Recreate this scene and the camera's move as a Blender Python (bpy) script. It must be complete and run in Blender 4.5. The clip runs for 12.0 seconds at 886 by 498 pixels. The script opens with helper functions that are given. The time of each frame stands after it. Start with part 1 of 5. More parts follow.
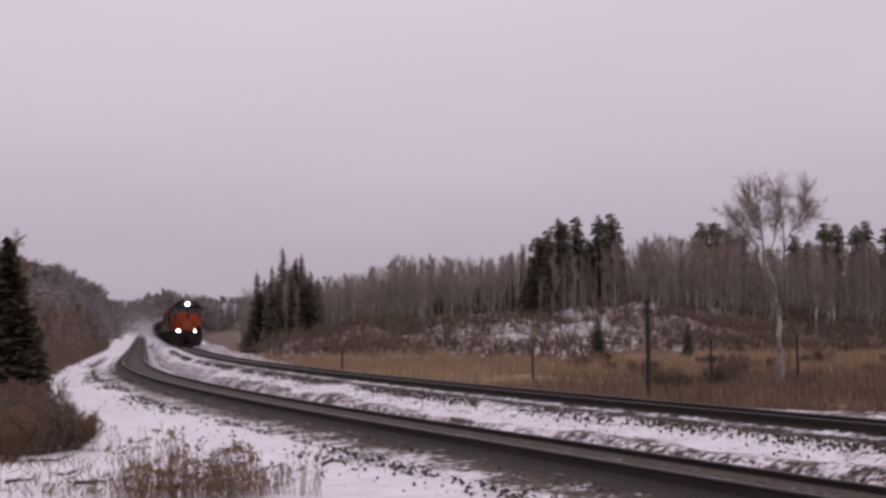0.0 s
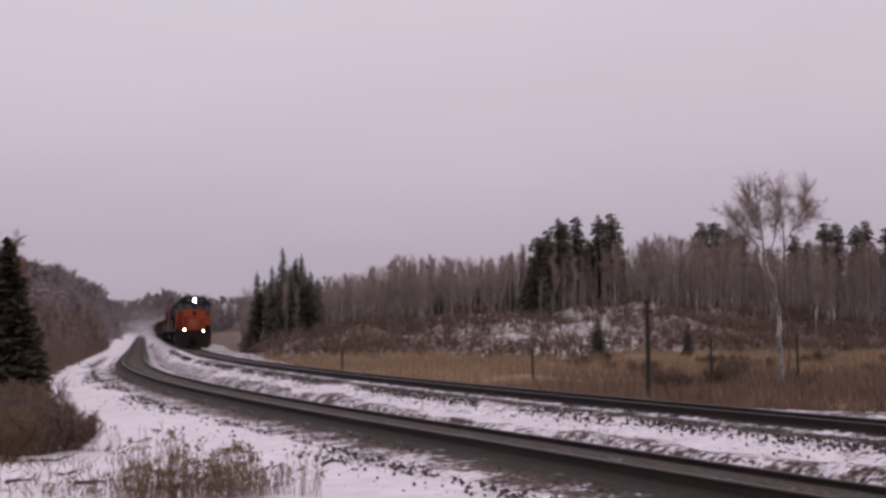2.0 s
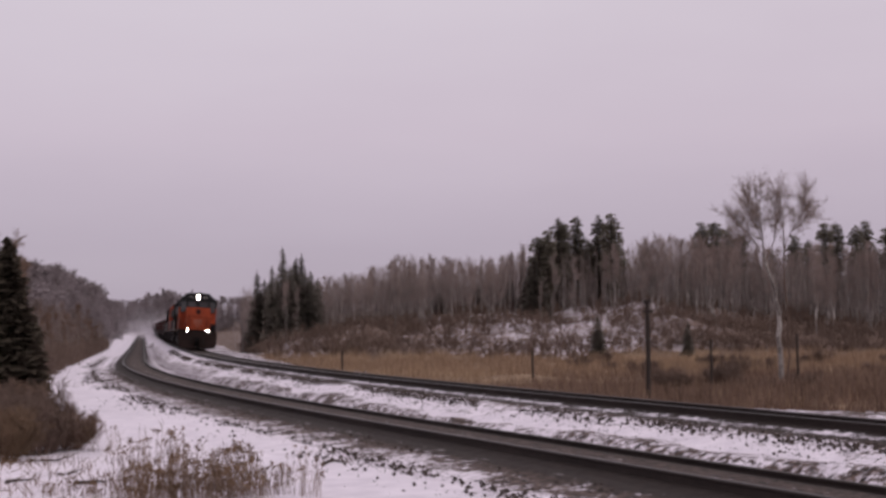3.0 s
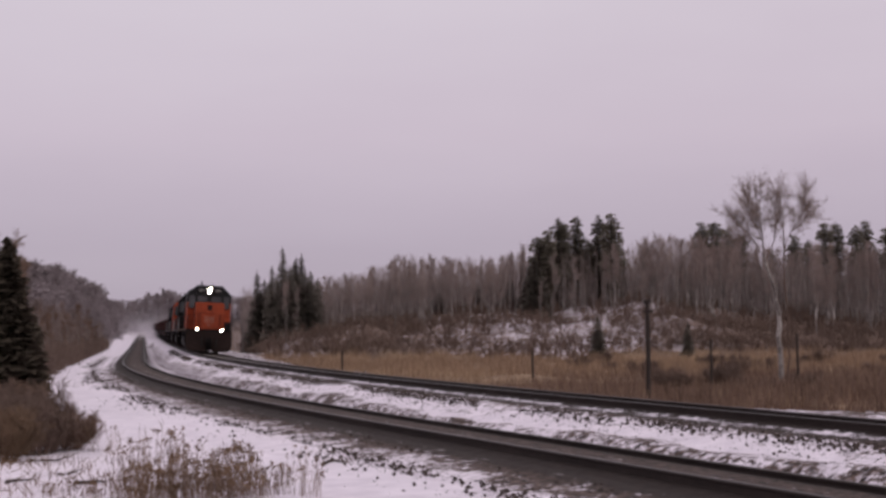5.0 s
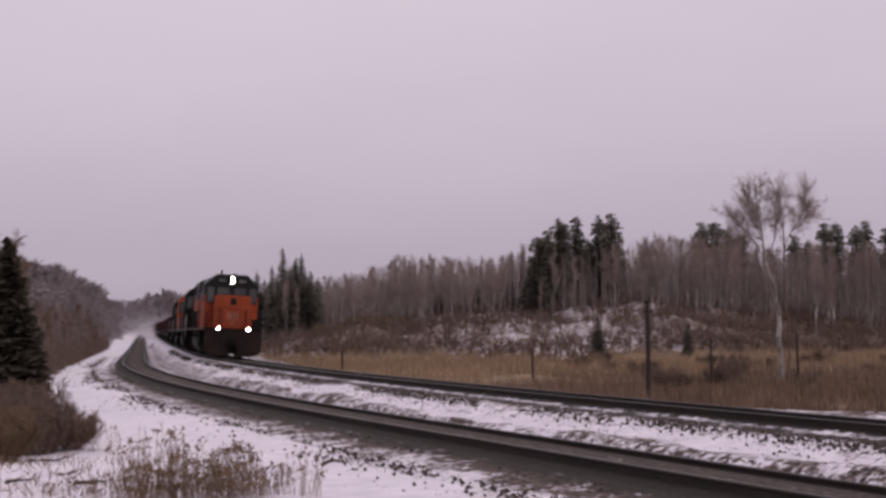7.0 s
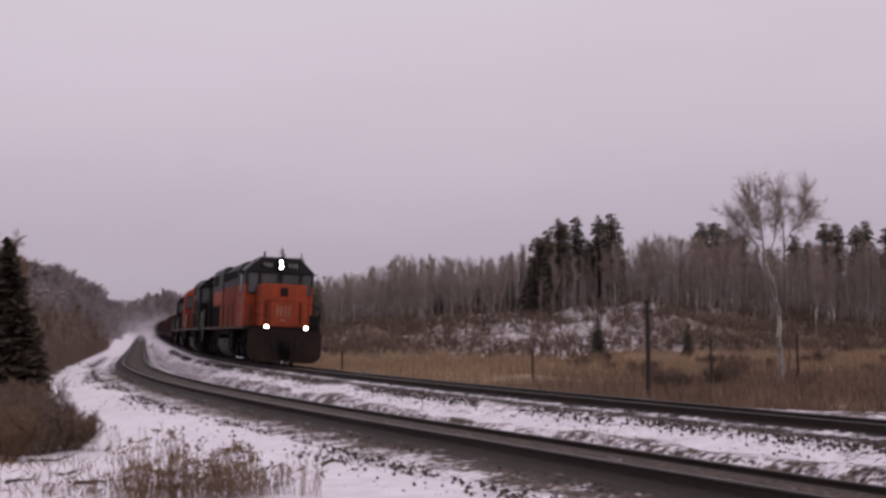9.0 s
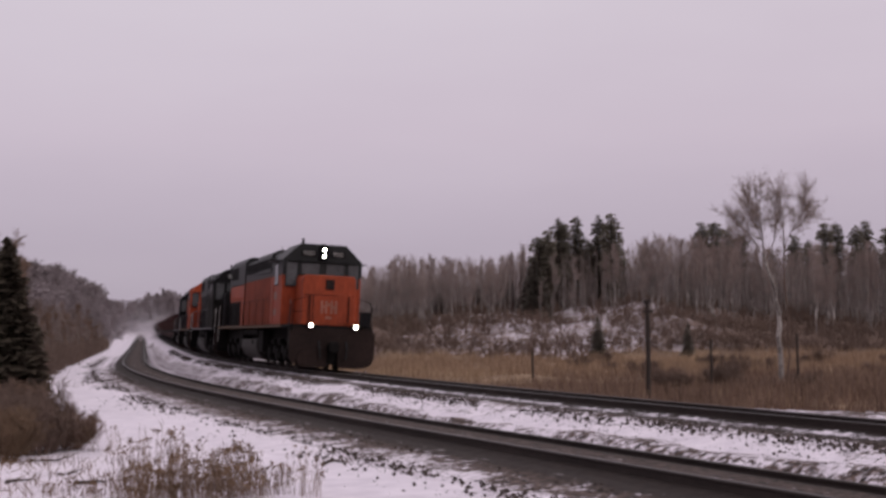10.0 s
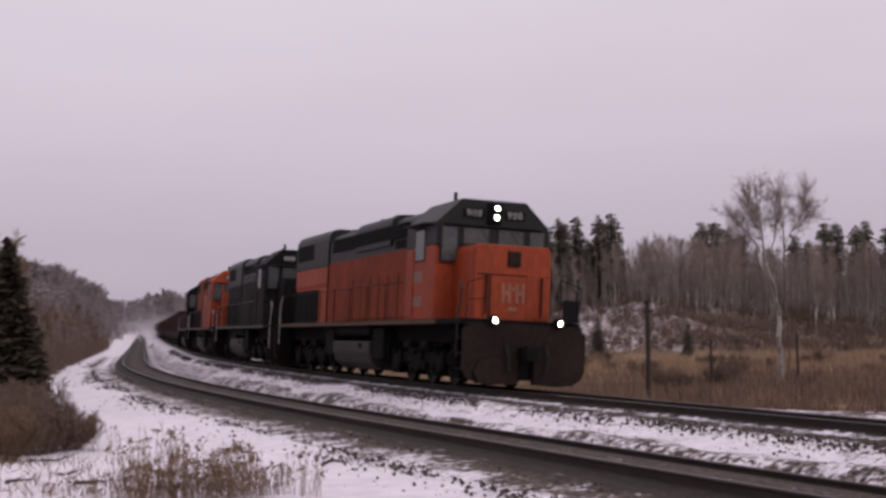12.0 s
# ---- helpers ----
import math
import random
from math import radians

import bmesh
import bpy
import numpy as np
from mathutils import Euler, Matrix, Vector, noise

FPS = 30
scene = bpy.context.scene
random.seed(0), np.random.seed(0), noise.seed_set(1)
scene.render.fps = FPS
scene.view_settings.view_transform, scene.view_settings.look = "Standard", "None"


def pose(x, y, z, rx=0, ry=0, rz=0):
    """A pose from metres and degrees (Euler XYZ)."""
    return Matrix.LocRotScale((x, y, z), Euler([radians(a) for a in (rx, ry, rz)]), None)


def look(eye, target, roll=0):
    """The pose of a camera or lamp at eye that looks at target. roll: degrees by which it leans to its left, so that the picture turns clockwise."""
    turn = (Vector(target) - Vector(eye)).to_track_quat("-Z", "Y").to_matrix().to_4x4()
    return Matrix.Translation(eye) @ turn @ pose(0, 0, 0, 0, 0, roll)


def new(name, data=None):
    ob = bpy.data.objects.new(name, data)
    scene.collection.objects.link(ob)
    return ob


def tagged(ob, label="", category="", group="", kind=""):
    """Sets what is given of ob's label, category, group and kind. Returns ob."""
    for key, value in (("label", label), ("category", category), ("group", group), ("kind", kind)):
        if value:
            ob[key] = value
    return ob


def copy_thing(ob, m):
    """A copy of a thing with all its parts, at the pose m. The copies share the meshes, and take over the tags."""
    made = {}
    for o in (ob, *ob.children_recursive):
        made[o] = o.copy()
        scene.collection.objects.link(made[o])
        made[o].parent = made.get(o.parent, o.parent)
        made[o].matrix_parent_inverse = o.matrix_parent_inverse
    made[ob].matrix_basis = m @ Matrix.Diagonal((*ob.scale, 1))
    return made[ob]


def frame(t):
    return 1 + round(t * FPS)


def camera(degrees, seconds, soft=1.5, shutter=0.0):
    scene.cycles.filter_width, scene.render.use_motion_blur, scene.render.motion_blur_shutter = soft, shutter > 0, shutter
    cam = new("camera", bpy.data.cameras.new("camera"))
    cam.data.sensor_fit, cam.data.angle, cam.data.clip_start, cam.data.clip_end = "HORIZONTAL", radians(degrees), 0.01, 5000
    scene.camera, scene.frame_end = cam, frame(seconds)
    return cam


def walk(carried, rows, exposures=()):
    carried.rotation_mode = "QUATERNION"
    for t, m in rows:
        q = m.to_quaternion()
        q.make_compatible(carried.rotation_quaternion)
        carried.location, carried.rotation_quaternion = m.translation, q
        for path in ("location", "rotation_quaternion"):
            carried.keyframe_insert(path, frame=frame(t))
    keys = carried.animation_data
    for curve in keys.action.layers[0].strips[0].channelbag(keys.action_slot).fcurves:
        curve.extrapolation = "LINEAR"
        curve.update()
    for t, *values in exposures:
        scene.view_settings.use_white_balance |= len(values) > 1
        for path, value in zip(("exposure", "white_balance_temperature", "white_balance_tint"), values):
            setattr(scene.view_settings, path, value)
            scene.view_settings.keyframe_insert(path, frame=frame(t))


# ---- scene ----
cam = camera(36.474, 12.0, soft=3.0, shutter=0.2)
EYE = (0.0, 0.0, 1.5125)
CAM_POSE = Matrix.Translation(EYE) @ pose(0, 0, 0, 90 + 3.2688, 0, 0) @ pose(0, 0, 0, 0, 0, -0.4257)
walk(cam, [(0.0, CAM_POSE), (12.0, CAM_POSE)], exposures=[(0.0, 0.04), (1.5, 0.02), (3.0, 0.0), (10.8, 0.0), (11.5, 0.03), (12.0, 0.12)])

# ---- world and light: flat winter overcast, low sun hidden behind cloud ----
world = bpy.data.worlds.new("overcast_sky")
scene.world = world
world.use_nodes = True
wn, wl = world.node_tree.nodes, world.node_tree.links
wn.clear()
w_out = wn.new("ShaderNodeOutputWorld")
w_bg = wn.new("ShaderNodeBackground")
w_sky = wn.new("ShaderNodeTexSky")
w_sky.sky_type = "NISHITA"
w_sky.sun_disc = False
w_sky.sun_elevation = radians(24)
w_sky.sun_rotation = radians(131)
w_co = wn.new("ShaderNodeTexCoord")
w_sep = wn.new("ShaderNodeSeparateXYZ")
w_ramp = wn.new("ShaderNodeValToRGB")
w_ramp.color_ramp.elements[0].position = 0.0
w_ramp.color_ramp.elements[0].color = (0.42, 0.36, 0.445, 1)
w_ramp.color_ramp.elements[1].position = 1.0
w_ramp.color_ramp.elements[1].color = (0.86, 0.79, 0.86, 1)
for pos_, col_ in ((0.06, (0.475, 0.40, 0.49, 1)), (0.14, (0.60, 0.505, 0.59, 1)), (0.25, (0.68, 0.60, 0.675, 1))):
    e_ = w_ramp.color_ramp.elements.new(pos_)
    e_.color = col_
w_noise = wn.new("ShaderNodeTexNoise")
w_noise.inputs["Scale"].default_value = 3.5
w_noise.inputs["Detail"].default_value = 4
w_map = wn.new("ShaderNodeMapping")
w_map.inputs["Scale"].default_value = (1, 1, 3.5)
w_mul = wn.new("ShaderNodeMix")
w_mul.data_type, w_mul.blend_type = "RGBA", "SOFT_LIGHT"
w_mul.inputs[0].default_value = 0.17
w_skyk = wn.new("ShaderNodeMix")
w_skyk.data_type, w_skyk.blend_type = "RGBA", "MULTIPLY"
w_skyk.inputs[0].default_value = 1.0
w_skyk.inputs[7].default_value = (0.10, 0.10, 0.10, 1)
w_mix = wn.new("ShaderNodeMix")
w_mix.data_type = "RGBA"
w_mix.inputs[0].default_value = 0.94
wl.new(w_co.outputs["Generated"], w_sep.inputs[0])
wl.new(w_sep.outputs["Z"], w_ramp.inputs[0])
wl.new(w_co.outputs["Generated"], w_map.inputs[0])
wl.new(w_map.outputs[0], w_noise.inputs["Vector"])
wl.new(w_ramp.outputs[0], w_mul.inputs[6])
wl.new(w_noise.outputs["Fac"], w_mul.inputs[7])
wl.new(w_sky.outputs[0], w_skyk.inputs[6])
wl.new(w_skyk.outputs[2], w_mix.inputs[6])
wl.new(w_mul.outputs[2], w_mix.inputs[7])
wl.new(w_mix.outputs[2], w_bg.inputs["Color"])
w_bg.inputs["Strength"].default_value = 1.0
wl.new(w_bg.outputs[0], w_out.inputs["Surface"])

sun_data = bpy.data.lights.new("sun", "SUN")
sun_data.energy, sun_data.angle, sun_data.color = 0.8, radians(35), (1.0, 0.95, 0.93)
sun = new("sun", sun_data)
sun.matrix_world = look((70, -60, 60), (0, 20, 0))


# ---- materials ----
def mat(name, base, rough=0.8, metal=0.0, vary=0.25, scale=6.0, bump=0.2, bump_scale=None, second=None, amount=0.5, spec=0.3, per_object=0.0, streak=None, coords="Object", thin=0.0):
    """A node material: a base colour varied at two scales, an optional second colour in patches, and a fine relief."""
    m = bpy.data.materials.new(name)
    m.use_nodes = True
    nt = m.node_tree
    n, l = nt.nodes, nt.links
    bsdf = n["Principled BSDF"]
    bsdf.inputs["Roughness"].default_value = rough
    bsdf.inputs["Metallic"].default_value = metal
    bsdf.inputs["Specular IOR Level"].default_value = spec
    co = n.new("ShaderNodeTexCoord")
    vec = co.outputs[coords]
    if streak:
        mp = n.new("ShaderNodeMapping")
        mp.inputs["Scale"].default_value = streak
        l.new(vec, mp.inputs[0])
        vec = mp.outputs[0]
    big = n.new("ShaderNodeTexNoise")
    big.inputs["Scale"].default_value = scale * 0.25
    big.inputs["Detail"].default_value = 5
    fine = n.new("ShaderNodeTexNoise")
    fine.inputs["Scale"].default_value = scale * 4
    fine.inputs["Detail"].default_value = 6
    l.new(vec, big.inputs["Vector"])
    l.new(vec, fine.inputs["Vector"])
    ramp = n.new("ShaderNodeValToRGB")
    c2 = second or tuple(min(1, c * (1 + vary)) for c in base)
    c1 = base if second else tuple(c * (1 - vary) for c in base)
    ramp.color_ramp.elements[0].color = (*c1, 1)
    ramp.color_ramp.elements[1].color = (*c2, 1)
    ramp.color_ramp.elements[0].position = 0.32 if not second else max(0.0, 0.75 - amount - 0.12)
    ramp.color_ramp.elements[1].position = 0.68 if not second else min(1.0, 0.75 - amount + 0.12)
    add = n.new("ShaderNodeMix")
    add.data_type = "FLOAT"
    add.inputs[0].default_value = 0.4
    l.new(big.outputs["Fac"], add.inputs[2])
    l.new(fine.outputs["Fac"], add.inputs[3])
    l.new(add.outputs[0], ramp.inputs[0])
    out = ramp.outputs[0]
    if per_object:
        info = n.new("ShaderNodeObjectInfo")
        hsv = n.new("ShaderNodeHueSaturation")
        mr = n.new("ShaderNodeMapRange")
        mr.inputs["To Min"].default_value = 1 - per_object
        mr.inputs["To Max"].default_value = 1 + per_object
        l.new(info.outputs["Random"], mr.inputs["Value"])
        l.new(mr.outputs[0], hsv.inputs["Value"])
        l.new(out, hsv.inputs["Color"])
        out = hsv.outputs[0]
    l.new(out, bsdf.inputs["Base Color"])
    if bump:
        bp = n.new("ShaderNodeBump")
        bp.inputs["Strength"].default_value = bump
        bp.inputs["Distance"].default_value = 0.02
        bt = n.new("ShaderNodeTexNoise")
        bt.inputs["Scale"].default_value = bump_scale or scale * 6
        bt.inputs["Detail"].default_value = 5
        l.new(vec, bt.inputs["Vector"])
        l.new(bt.outputs["Fac"], bp.inputs["Height"])
        l.new(bp.outputs[0], bsdf.inputs["Normal"])
    if thin:
        # needles and fine twigs let some light through
        leaf = n.new("ShaderNodeBsdfTranslucent")
        both = n.new("ShaderNodeMixShader")
        both.inputs[0].default_value = thin
        l.new(out, leaf.inputs["Color"])
        l.new(bsdf.outputs[0], both.inputs[1])
        l.new(leaf.outputs[0], both.inputs[2])
        l.new(both.outputs[0], n["Material Output"].inputs["Surface"])
    return m


def glow(name, colour, strength):
    m = bpy.data.materials.new(name)
    m.use_nodes = True
    b = m.node_tree.nodes["Principled BSDF"]
    b.inputs["Base Color"].default_value = (*colour, 1)
    b.inputs["Emission Color"].default_value = (*colour, 1)
    b.inputs["Emission Strength"].default_value = strength
    return m


M_ORANGE = mat("orange_paint", (0.25, 0.039, 0.012), 0.55, spec=0.2, vary=0.34, scale=2.4, bump=0.05, streak=(1, 1, 0.35))
# darker and more strongly streaked than the nose and cab orange
M_ORANGE_DULL = mat("dull_streaked_orange_paint", (0.175, 0.032, 0.013), 0.7, spec=0.12, vary=0.55, scale=1.8, bump=0.08, streak=(1, 1, 0.3))
M_BLACK = mat("black_paint", (0.009, 0.008, 0.009), 0.65, spec=0.06, vary=0.3, scale=2, bump=0.05)
M_ROOF = mat("sooty_roof_paint", (0.0075, 0.007, 0.0075), 0.5, spec=0.2, vary=0.35, scale=2, bump=0.08)
M_GREY = mat("weathered_grey_paint", (0.055, 0.05, 0.053), 0.6, vary=0.25, scale=2, bump=0.06)
M_UNDER = mat("grimy_underframe", (0.008, 0.0068, 0.0065), 0.9, spec=0.1, vary=0.4, scale=4, bump=0.25)
M_PALE = mat("pale_grey_paint", (0.30, 0.28, 0.265), 0.6, vary=0.2, scale=4, bump=0.03)
M_FAINT = mat("faded_lettering", (0.19, 0.10, 0.08), 0.6, vary=0.2, scale=9, bump=0.02)
M_EMBLEM = mat("faded_emblem_paint", (0.225, 0.085, 0.055), 0.6, vary=0.25, scale=9, bump=0.02)
M_PILOT = mat("rusty_black_pilot", (0.017, 0.0100, 0.0085), 0.75, vary=0.5, scale=2.5, bump=0.15, spec=0.12)
M_DULL = mat("dull_grey_black_paint", (0.020, 0.018, 0.0165), 0.75, vary=0.8, scale=2.0, bump=0.06, spec=0.06)
M_TANK = mat("dusty_fuel_tank", (0.026, 0.022, 0.0205), 0.7, vary=0.3, scale=2, bump=0.1)
M_YELLOW = mat("dirty_yellow_paint", (0.075, 0.040, 0.018), 0.65, vary=0.3, scale=4, bump=0.05)
M_STEEL = mat("polished_rail_head", (0.05, 0.041, 0.038), 0.40, 0.8, vary=0.15, scale=5, bump=0.02, coords="Generated")
M_RAIL = mat("rusty_rail_web", (0.030, 0.021, 0.018), 0.75, vary=0.4, scale=3, bump=0.2)
M_WHEEL = mat("dark_wheel_steel", (0.035, 0.028, 0.026), 0.55, 0.6, vary=0.3, scale=6, bump=0.1)
M_ORECAR = mat("iron_oxide_car_paint", (0.055, 0.022, 0.019), 0.8, vary=0.35, scale=2.0, bump=0.12, streak=(1, 1, 0.3), per_object=0.2)
M_ORE = mat("ore_load", (0.085, 0.045, 0.04), 0.9, vary=0.4, scale=8, bump=0.7)
M_GLASS = mat("cab_glass", (0.045, 0.044, 0.046), 0.22, 0.0, vary=0.5, scale=3, bump=0, spec=0.4)
M_RUBBER = mat("rubber_gasket", (0.012, 0.012, 0.012), 0.8, vary=0.2, bump=0)
M_LENS = glow("lit_lamp_lens", (1.0, 0.90, 0.66), 160.0)
M_HEAD = glow("lit_headlight_lens", (1.0, 0.93, 0.74), 130.0)
M_TIE = mat("creosoted_tie", (0.050, 0.038, 0.033), 0.9, vary=0.4, scale=6, bump=0.5, second=(0.60, 0.57, 0.60), amount=0.2, per_object=0.25)
M_STONE = mat("ballast_stone", (0.055, 0.041, 0.036), 0.9, vary=0.5, scale=9, bump=0.5)
# aspen bark, pale by nature, lightened further to carry the wood's haze
M_BARK_PALE = mat("pale_aspen_bark", (0.40, 0.355, 0.335), 0.85, vary=0.3, scale=3, bump=0.3, second=(0.10, 0.083, 0.078), amount=0.26, per_object=0.3)
M_BARK_BIRCH = mat("white_birch_bark", (0.52, 0.48, 0.46), 0.8, vary=0.3, scale=3.2, bump=0.3, second=(0.09, 0.072, 0.066), amount=0.31, streak=(1, 1, 0.5))
# twig colour also raised for the haze over the hill wood
M_TWIG = mat("bare_twigs", (0.285, 0.220, 0.198), 0.9, vary=0.3, scale=1.2, bump=0, per_object=0.16, thin=0.35)
# far woods: distance haze mixed into the twig colour
M_TWIG_FAR = mat("haze_pale_twigs", (0.24, 0.20, 0.205), 0.9, vary=0.2, scale=0.6, bump=0, per_object=0.15)
M_TWIG_DARK = mat("dark_brush_twigs", (0.125, 0.085, 0.068), 0.9, vary=0.35, scale=2, bump=0, per_object=0.25)
M_TWIG_RED = mat("russet_brush_twigs", (0.175, 0.112, 0.083), 0.9, vary=0.35, scale=2, bump=0, per_object=0.25)
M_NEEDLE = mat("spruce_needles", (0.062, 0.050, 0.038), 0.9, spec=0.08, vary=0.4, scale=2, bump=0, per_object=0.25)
# hill spruce and pine needles: haze put into the base colour, paler than life
M_NEEDLE_FAR = mat("haze_pale_spruce_needles", (0.165, 0.146, 0.126), 0.9, vary=0.4, scale=2, bump=0, per_object=0.25, spec=0.08, thin=0.45)
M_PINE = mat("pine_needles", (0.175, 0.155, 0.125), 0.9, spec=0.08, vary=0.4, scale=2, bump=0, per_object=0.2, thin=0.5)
M_BARK_DARK = mat("dark_bark", (0.055, 0.045, 0.04), 0.9, vary=0.3, scale=5, bump=0.4)
M_STRAW = mat("dry_marsh_grass", (0.46, 0.335, 0.21), 0.85, vary=0.35, scale=0.25, bump=0, second=(0.25, 0.165, 0.11), amount=0.40)
M_POWDER = mat("powder_snow", (0.80, 0.75, 0.79), 0.9, vary=0.06, scale=2, bump=0, thin=0.5)
M_REED = mat("dead_weed_stems", (0.165, 0.106, 0.068), 0.85, vary=0.4, scale=4, bump=0, per_object=0.25)
M_POST = mat("old_grey_post", (0.038, 0.029, 0.026), 0.9, vary=0.35, scale=5, bump=0.4, streak=(1, 1, 0.2))


def ground_material():
    """Snow, thin over gravel beside the line, patchy on the brushy hill; dead grass on the marsh. The cover of the ground is held in the sheet's attributes."""
    m = bpy.data.materials.new("winter_ground")
    m.use_nodes = True
    nt = m.node_tree
    n, l = nt.nodes, nt.links
    b = n["Principled BSDF"]
    b.inputs["Roughness"].default_value = 0.85
    b.inputs["Specular IOR Level"].default_value = 0.2
    co = n.new("ShaderNodeTexCoord")

    def tex(scale, detail=6, rough=0.6, stretch=None):
        t = n.new("ShaderNodeTexNoise")
        t.inputs["Scale"].default_value = scale
        t.inputs["Detail"].default_value = detail
        t.inputs["Roughness"].default_value = rough
        l.new(co.outputs["Object"], t.inputs["Vector"])
        return t.outputs["Fac"]

    def ramp(fac, a, c, ca=(0, 0, 0), cb=(1, 1, 1)):
        r = n.new("ShaderNodeValToRGB")
        r.color_ramp.elements[0].position, r.color_ramp.elements[1].position = a, c
        r.color_ramp.elements[0].color, r.color_ramp.elements[1].color = (*ca, 1), (*cb, 1)
        l.new(fac, r.inputs[0])
        return r.outputs[0]

    def mix(fac, a, c):
        x = n.new("ShaderNodeMix")
        x.data_type = "RGBA"
        l.new(fac, x.inputs[0])
        l.new(a, x.inputs[6])
        l.new(c, x.inputs[7])
        return x.outputs[2]

    def attr(name):
        a = n.new("ShaderNodeAttribute")
        a.attribute_name = name
        return a.outputs["Fac"]

    def math_(op, a, c):
        x = n.new("ShaderNodeMath")
        x.operation = op
        x.use_clamp = True
        for i, v in enumerate((a, c)):
            if isinstance(v, float):
                x.inputs[i].default_value = v
            else:
                l.new(v, x.inputs[i])
        return x.outputs[0]

    snow = ramp(tex(2.5), 0.3, 0.75, (0.66, 0.60, 0.66), (0.86, 0.79, 0.85))
    dirt = ramp(tex(9.0, 3, 0.6), 0.36, 0.66, (0.007, 0.005, 0.0045), (0.165, 0.115, 0.097))
    grass = ramp(tex(0.22, 8), 0.36, 0.66, (0.13, 0.082, 0.058), (0.34, 0.24, 0.15))
    brush = ramp(tex(0.5, 8), 0.3, 0.7, (0.075, 0.048, 0.038), (0.20, 0.138, 0.108))
    # snow cover: attribute plus noise at two scales
    fine, big = tex(8.0, 4, 0.62), tex(1.1, 5, 0.6)
    n1 = n.new("ShaderNodeMix")
    n1.data_type = "FLOAT"
    n1.inputs[0].default_value = 0.42
    l.new(fine, n1.inputs[2])
    l.new(big, n1.inputs[3])
    cov = math_("ADD", n1.outputs[0], attr("snow"))
    s_fac = ramp(cov, 0.69, 0.77)
    base = mix(attr("grass"), dirt, grass)
    base = mix(attr("brush"), base, brush)
    # near-black tone in bands along the rails
    band_tone = n.new("ShaderNodeRGB")
    band_tone.outputs[0].default_value = (0.020, 0.014, 0.012, 1)
    base = mix(attr("dark_band"), base, band_tone.outputs[0])
    l.new(mix(s_fac, base, snow), b.inputs["Base Color"])
    bp = n.new("ShaderNodeBump")
    bp.inputs["Strength"].default_value = 0.5
    bp.inputs["Distance"].default_value = 0.06
    l.new(tex(5.0, 8, 0.65), bp.inputs["Height"])
    l.new(bp.outputs[0], b.inputs["Normal"])
    return m


M_GROUND = ground_material()

# ---- the lie of the line ----
TH, K0, K1, K2 = 0.36438, 0.0027115, 7.9588e-06, -2.73636e-07
S_LO, S_HI, S_BEND = -760.0, 130.0, -92.0
GRADE, CANT = 0.0036632, 0.0545
NEAR = -4.86           # the empty track lies this far to the right of the running one
NEAR_Z = -0.19


def drop(s):
    """How far the empty track sinks below the running one as the two draw away."""
    return np.interp(s, [-260, -110, -60, -20, 10, 30], [0.30, 0.34, 0.32, 0.17, 0.03, 0.0])



def heading(s):
    s = np.clip(s, S_BEND, 45.0)
    return TH + K0 * s + K1 * s * s / 2 + K2 * s ** 3 / 3


LS = np.arange(S_LO, S_HI + 0.25, 0.5)
_hm = heading(LS[:-1] + 0.25)
LX = np.concatenate(([0], np.cumsum(0.5 * np.sin(_hm))))
LY = np.concatenate(([0], np.cumsum(-0.5 * np.cos(_hm))))
_i0 = int(np.argmin(np.abs(LS)))
LX, LY = LX - LX[_i0] + 1.94605, LY - LY[_i0] + 31.41386


def rail_z(s):
    return GRADE * np.clip(s, -160.0, 60.0)


def on_line(s, off=0.0, z=0.0):
    """The place at s along the running track, off metres to its left, z over its rails."""
    h = float(heading(s))
    return Vector((float(np.interp(s, LS, LX)) + off * math.cos(h), float(np.interp(s, LS, LY)) + off * math.sin(h), float(rail_z(s)) + z))


def line_coords(x, y):
    """s and off of places near the line, for arrays; coarse far away."""
    x, y = np.asarray(x, float).ravel(), np.asarray(y, float).ravel()
    out_s, out_o = np.empty_like(x), np.empty_like(x)
    lx, ly, ls = LX[::2], LY[::2], LS[::2]
    hh = heading(ls)
    for a in range(0, len(x), 4000):
        d = (x[a:a + 4000, None] - lx) ** 2 + (y[a:a + 4000, None] - ly) ** 2
        i = d.argmin(1)
        out_s[a:a + 4000] = ls[i]
        out_o[a:a + 4000] = (x[a:a + 4000] - lx[i]) * np.cos(hh[i]) + (y[a:a + 4000] - ly[i]) * np.sin(hh[i])
    return out_s, out_o


def step(a, b, v):
    t = np.clip((v - a) / (b - a), 0, 1)
    return t * t * (3 - 2 * t)


_wr = np.random.RandomState(5)
_WAVES = [(_wr.uniform(-1, 1, 2) / w, _wr.uniform(0, 6.28), w) for w in (2.3, 3.1, 4.5, 6, 8.5, 12, 17, 25, 38, 60) for _ in range(3)]


def rough(x, y, lo, hi):
    """A sum of waves with lengths from lo to hi metres, about -1 to 1."""
    z, c = 0 * x, 0
    for k, ph, w in _WAVES:
        if lo <= w <= hi:
            z, c = z + np.sin(6.28 * (k[0] * x + k[1] * y) + ph), c + 1
    return z / max(1.0, c ** 0.5)


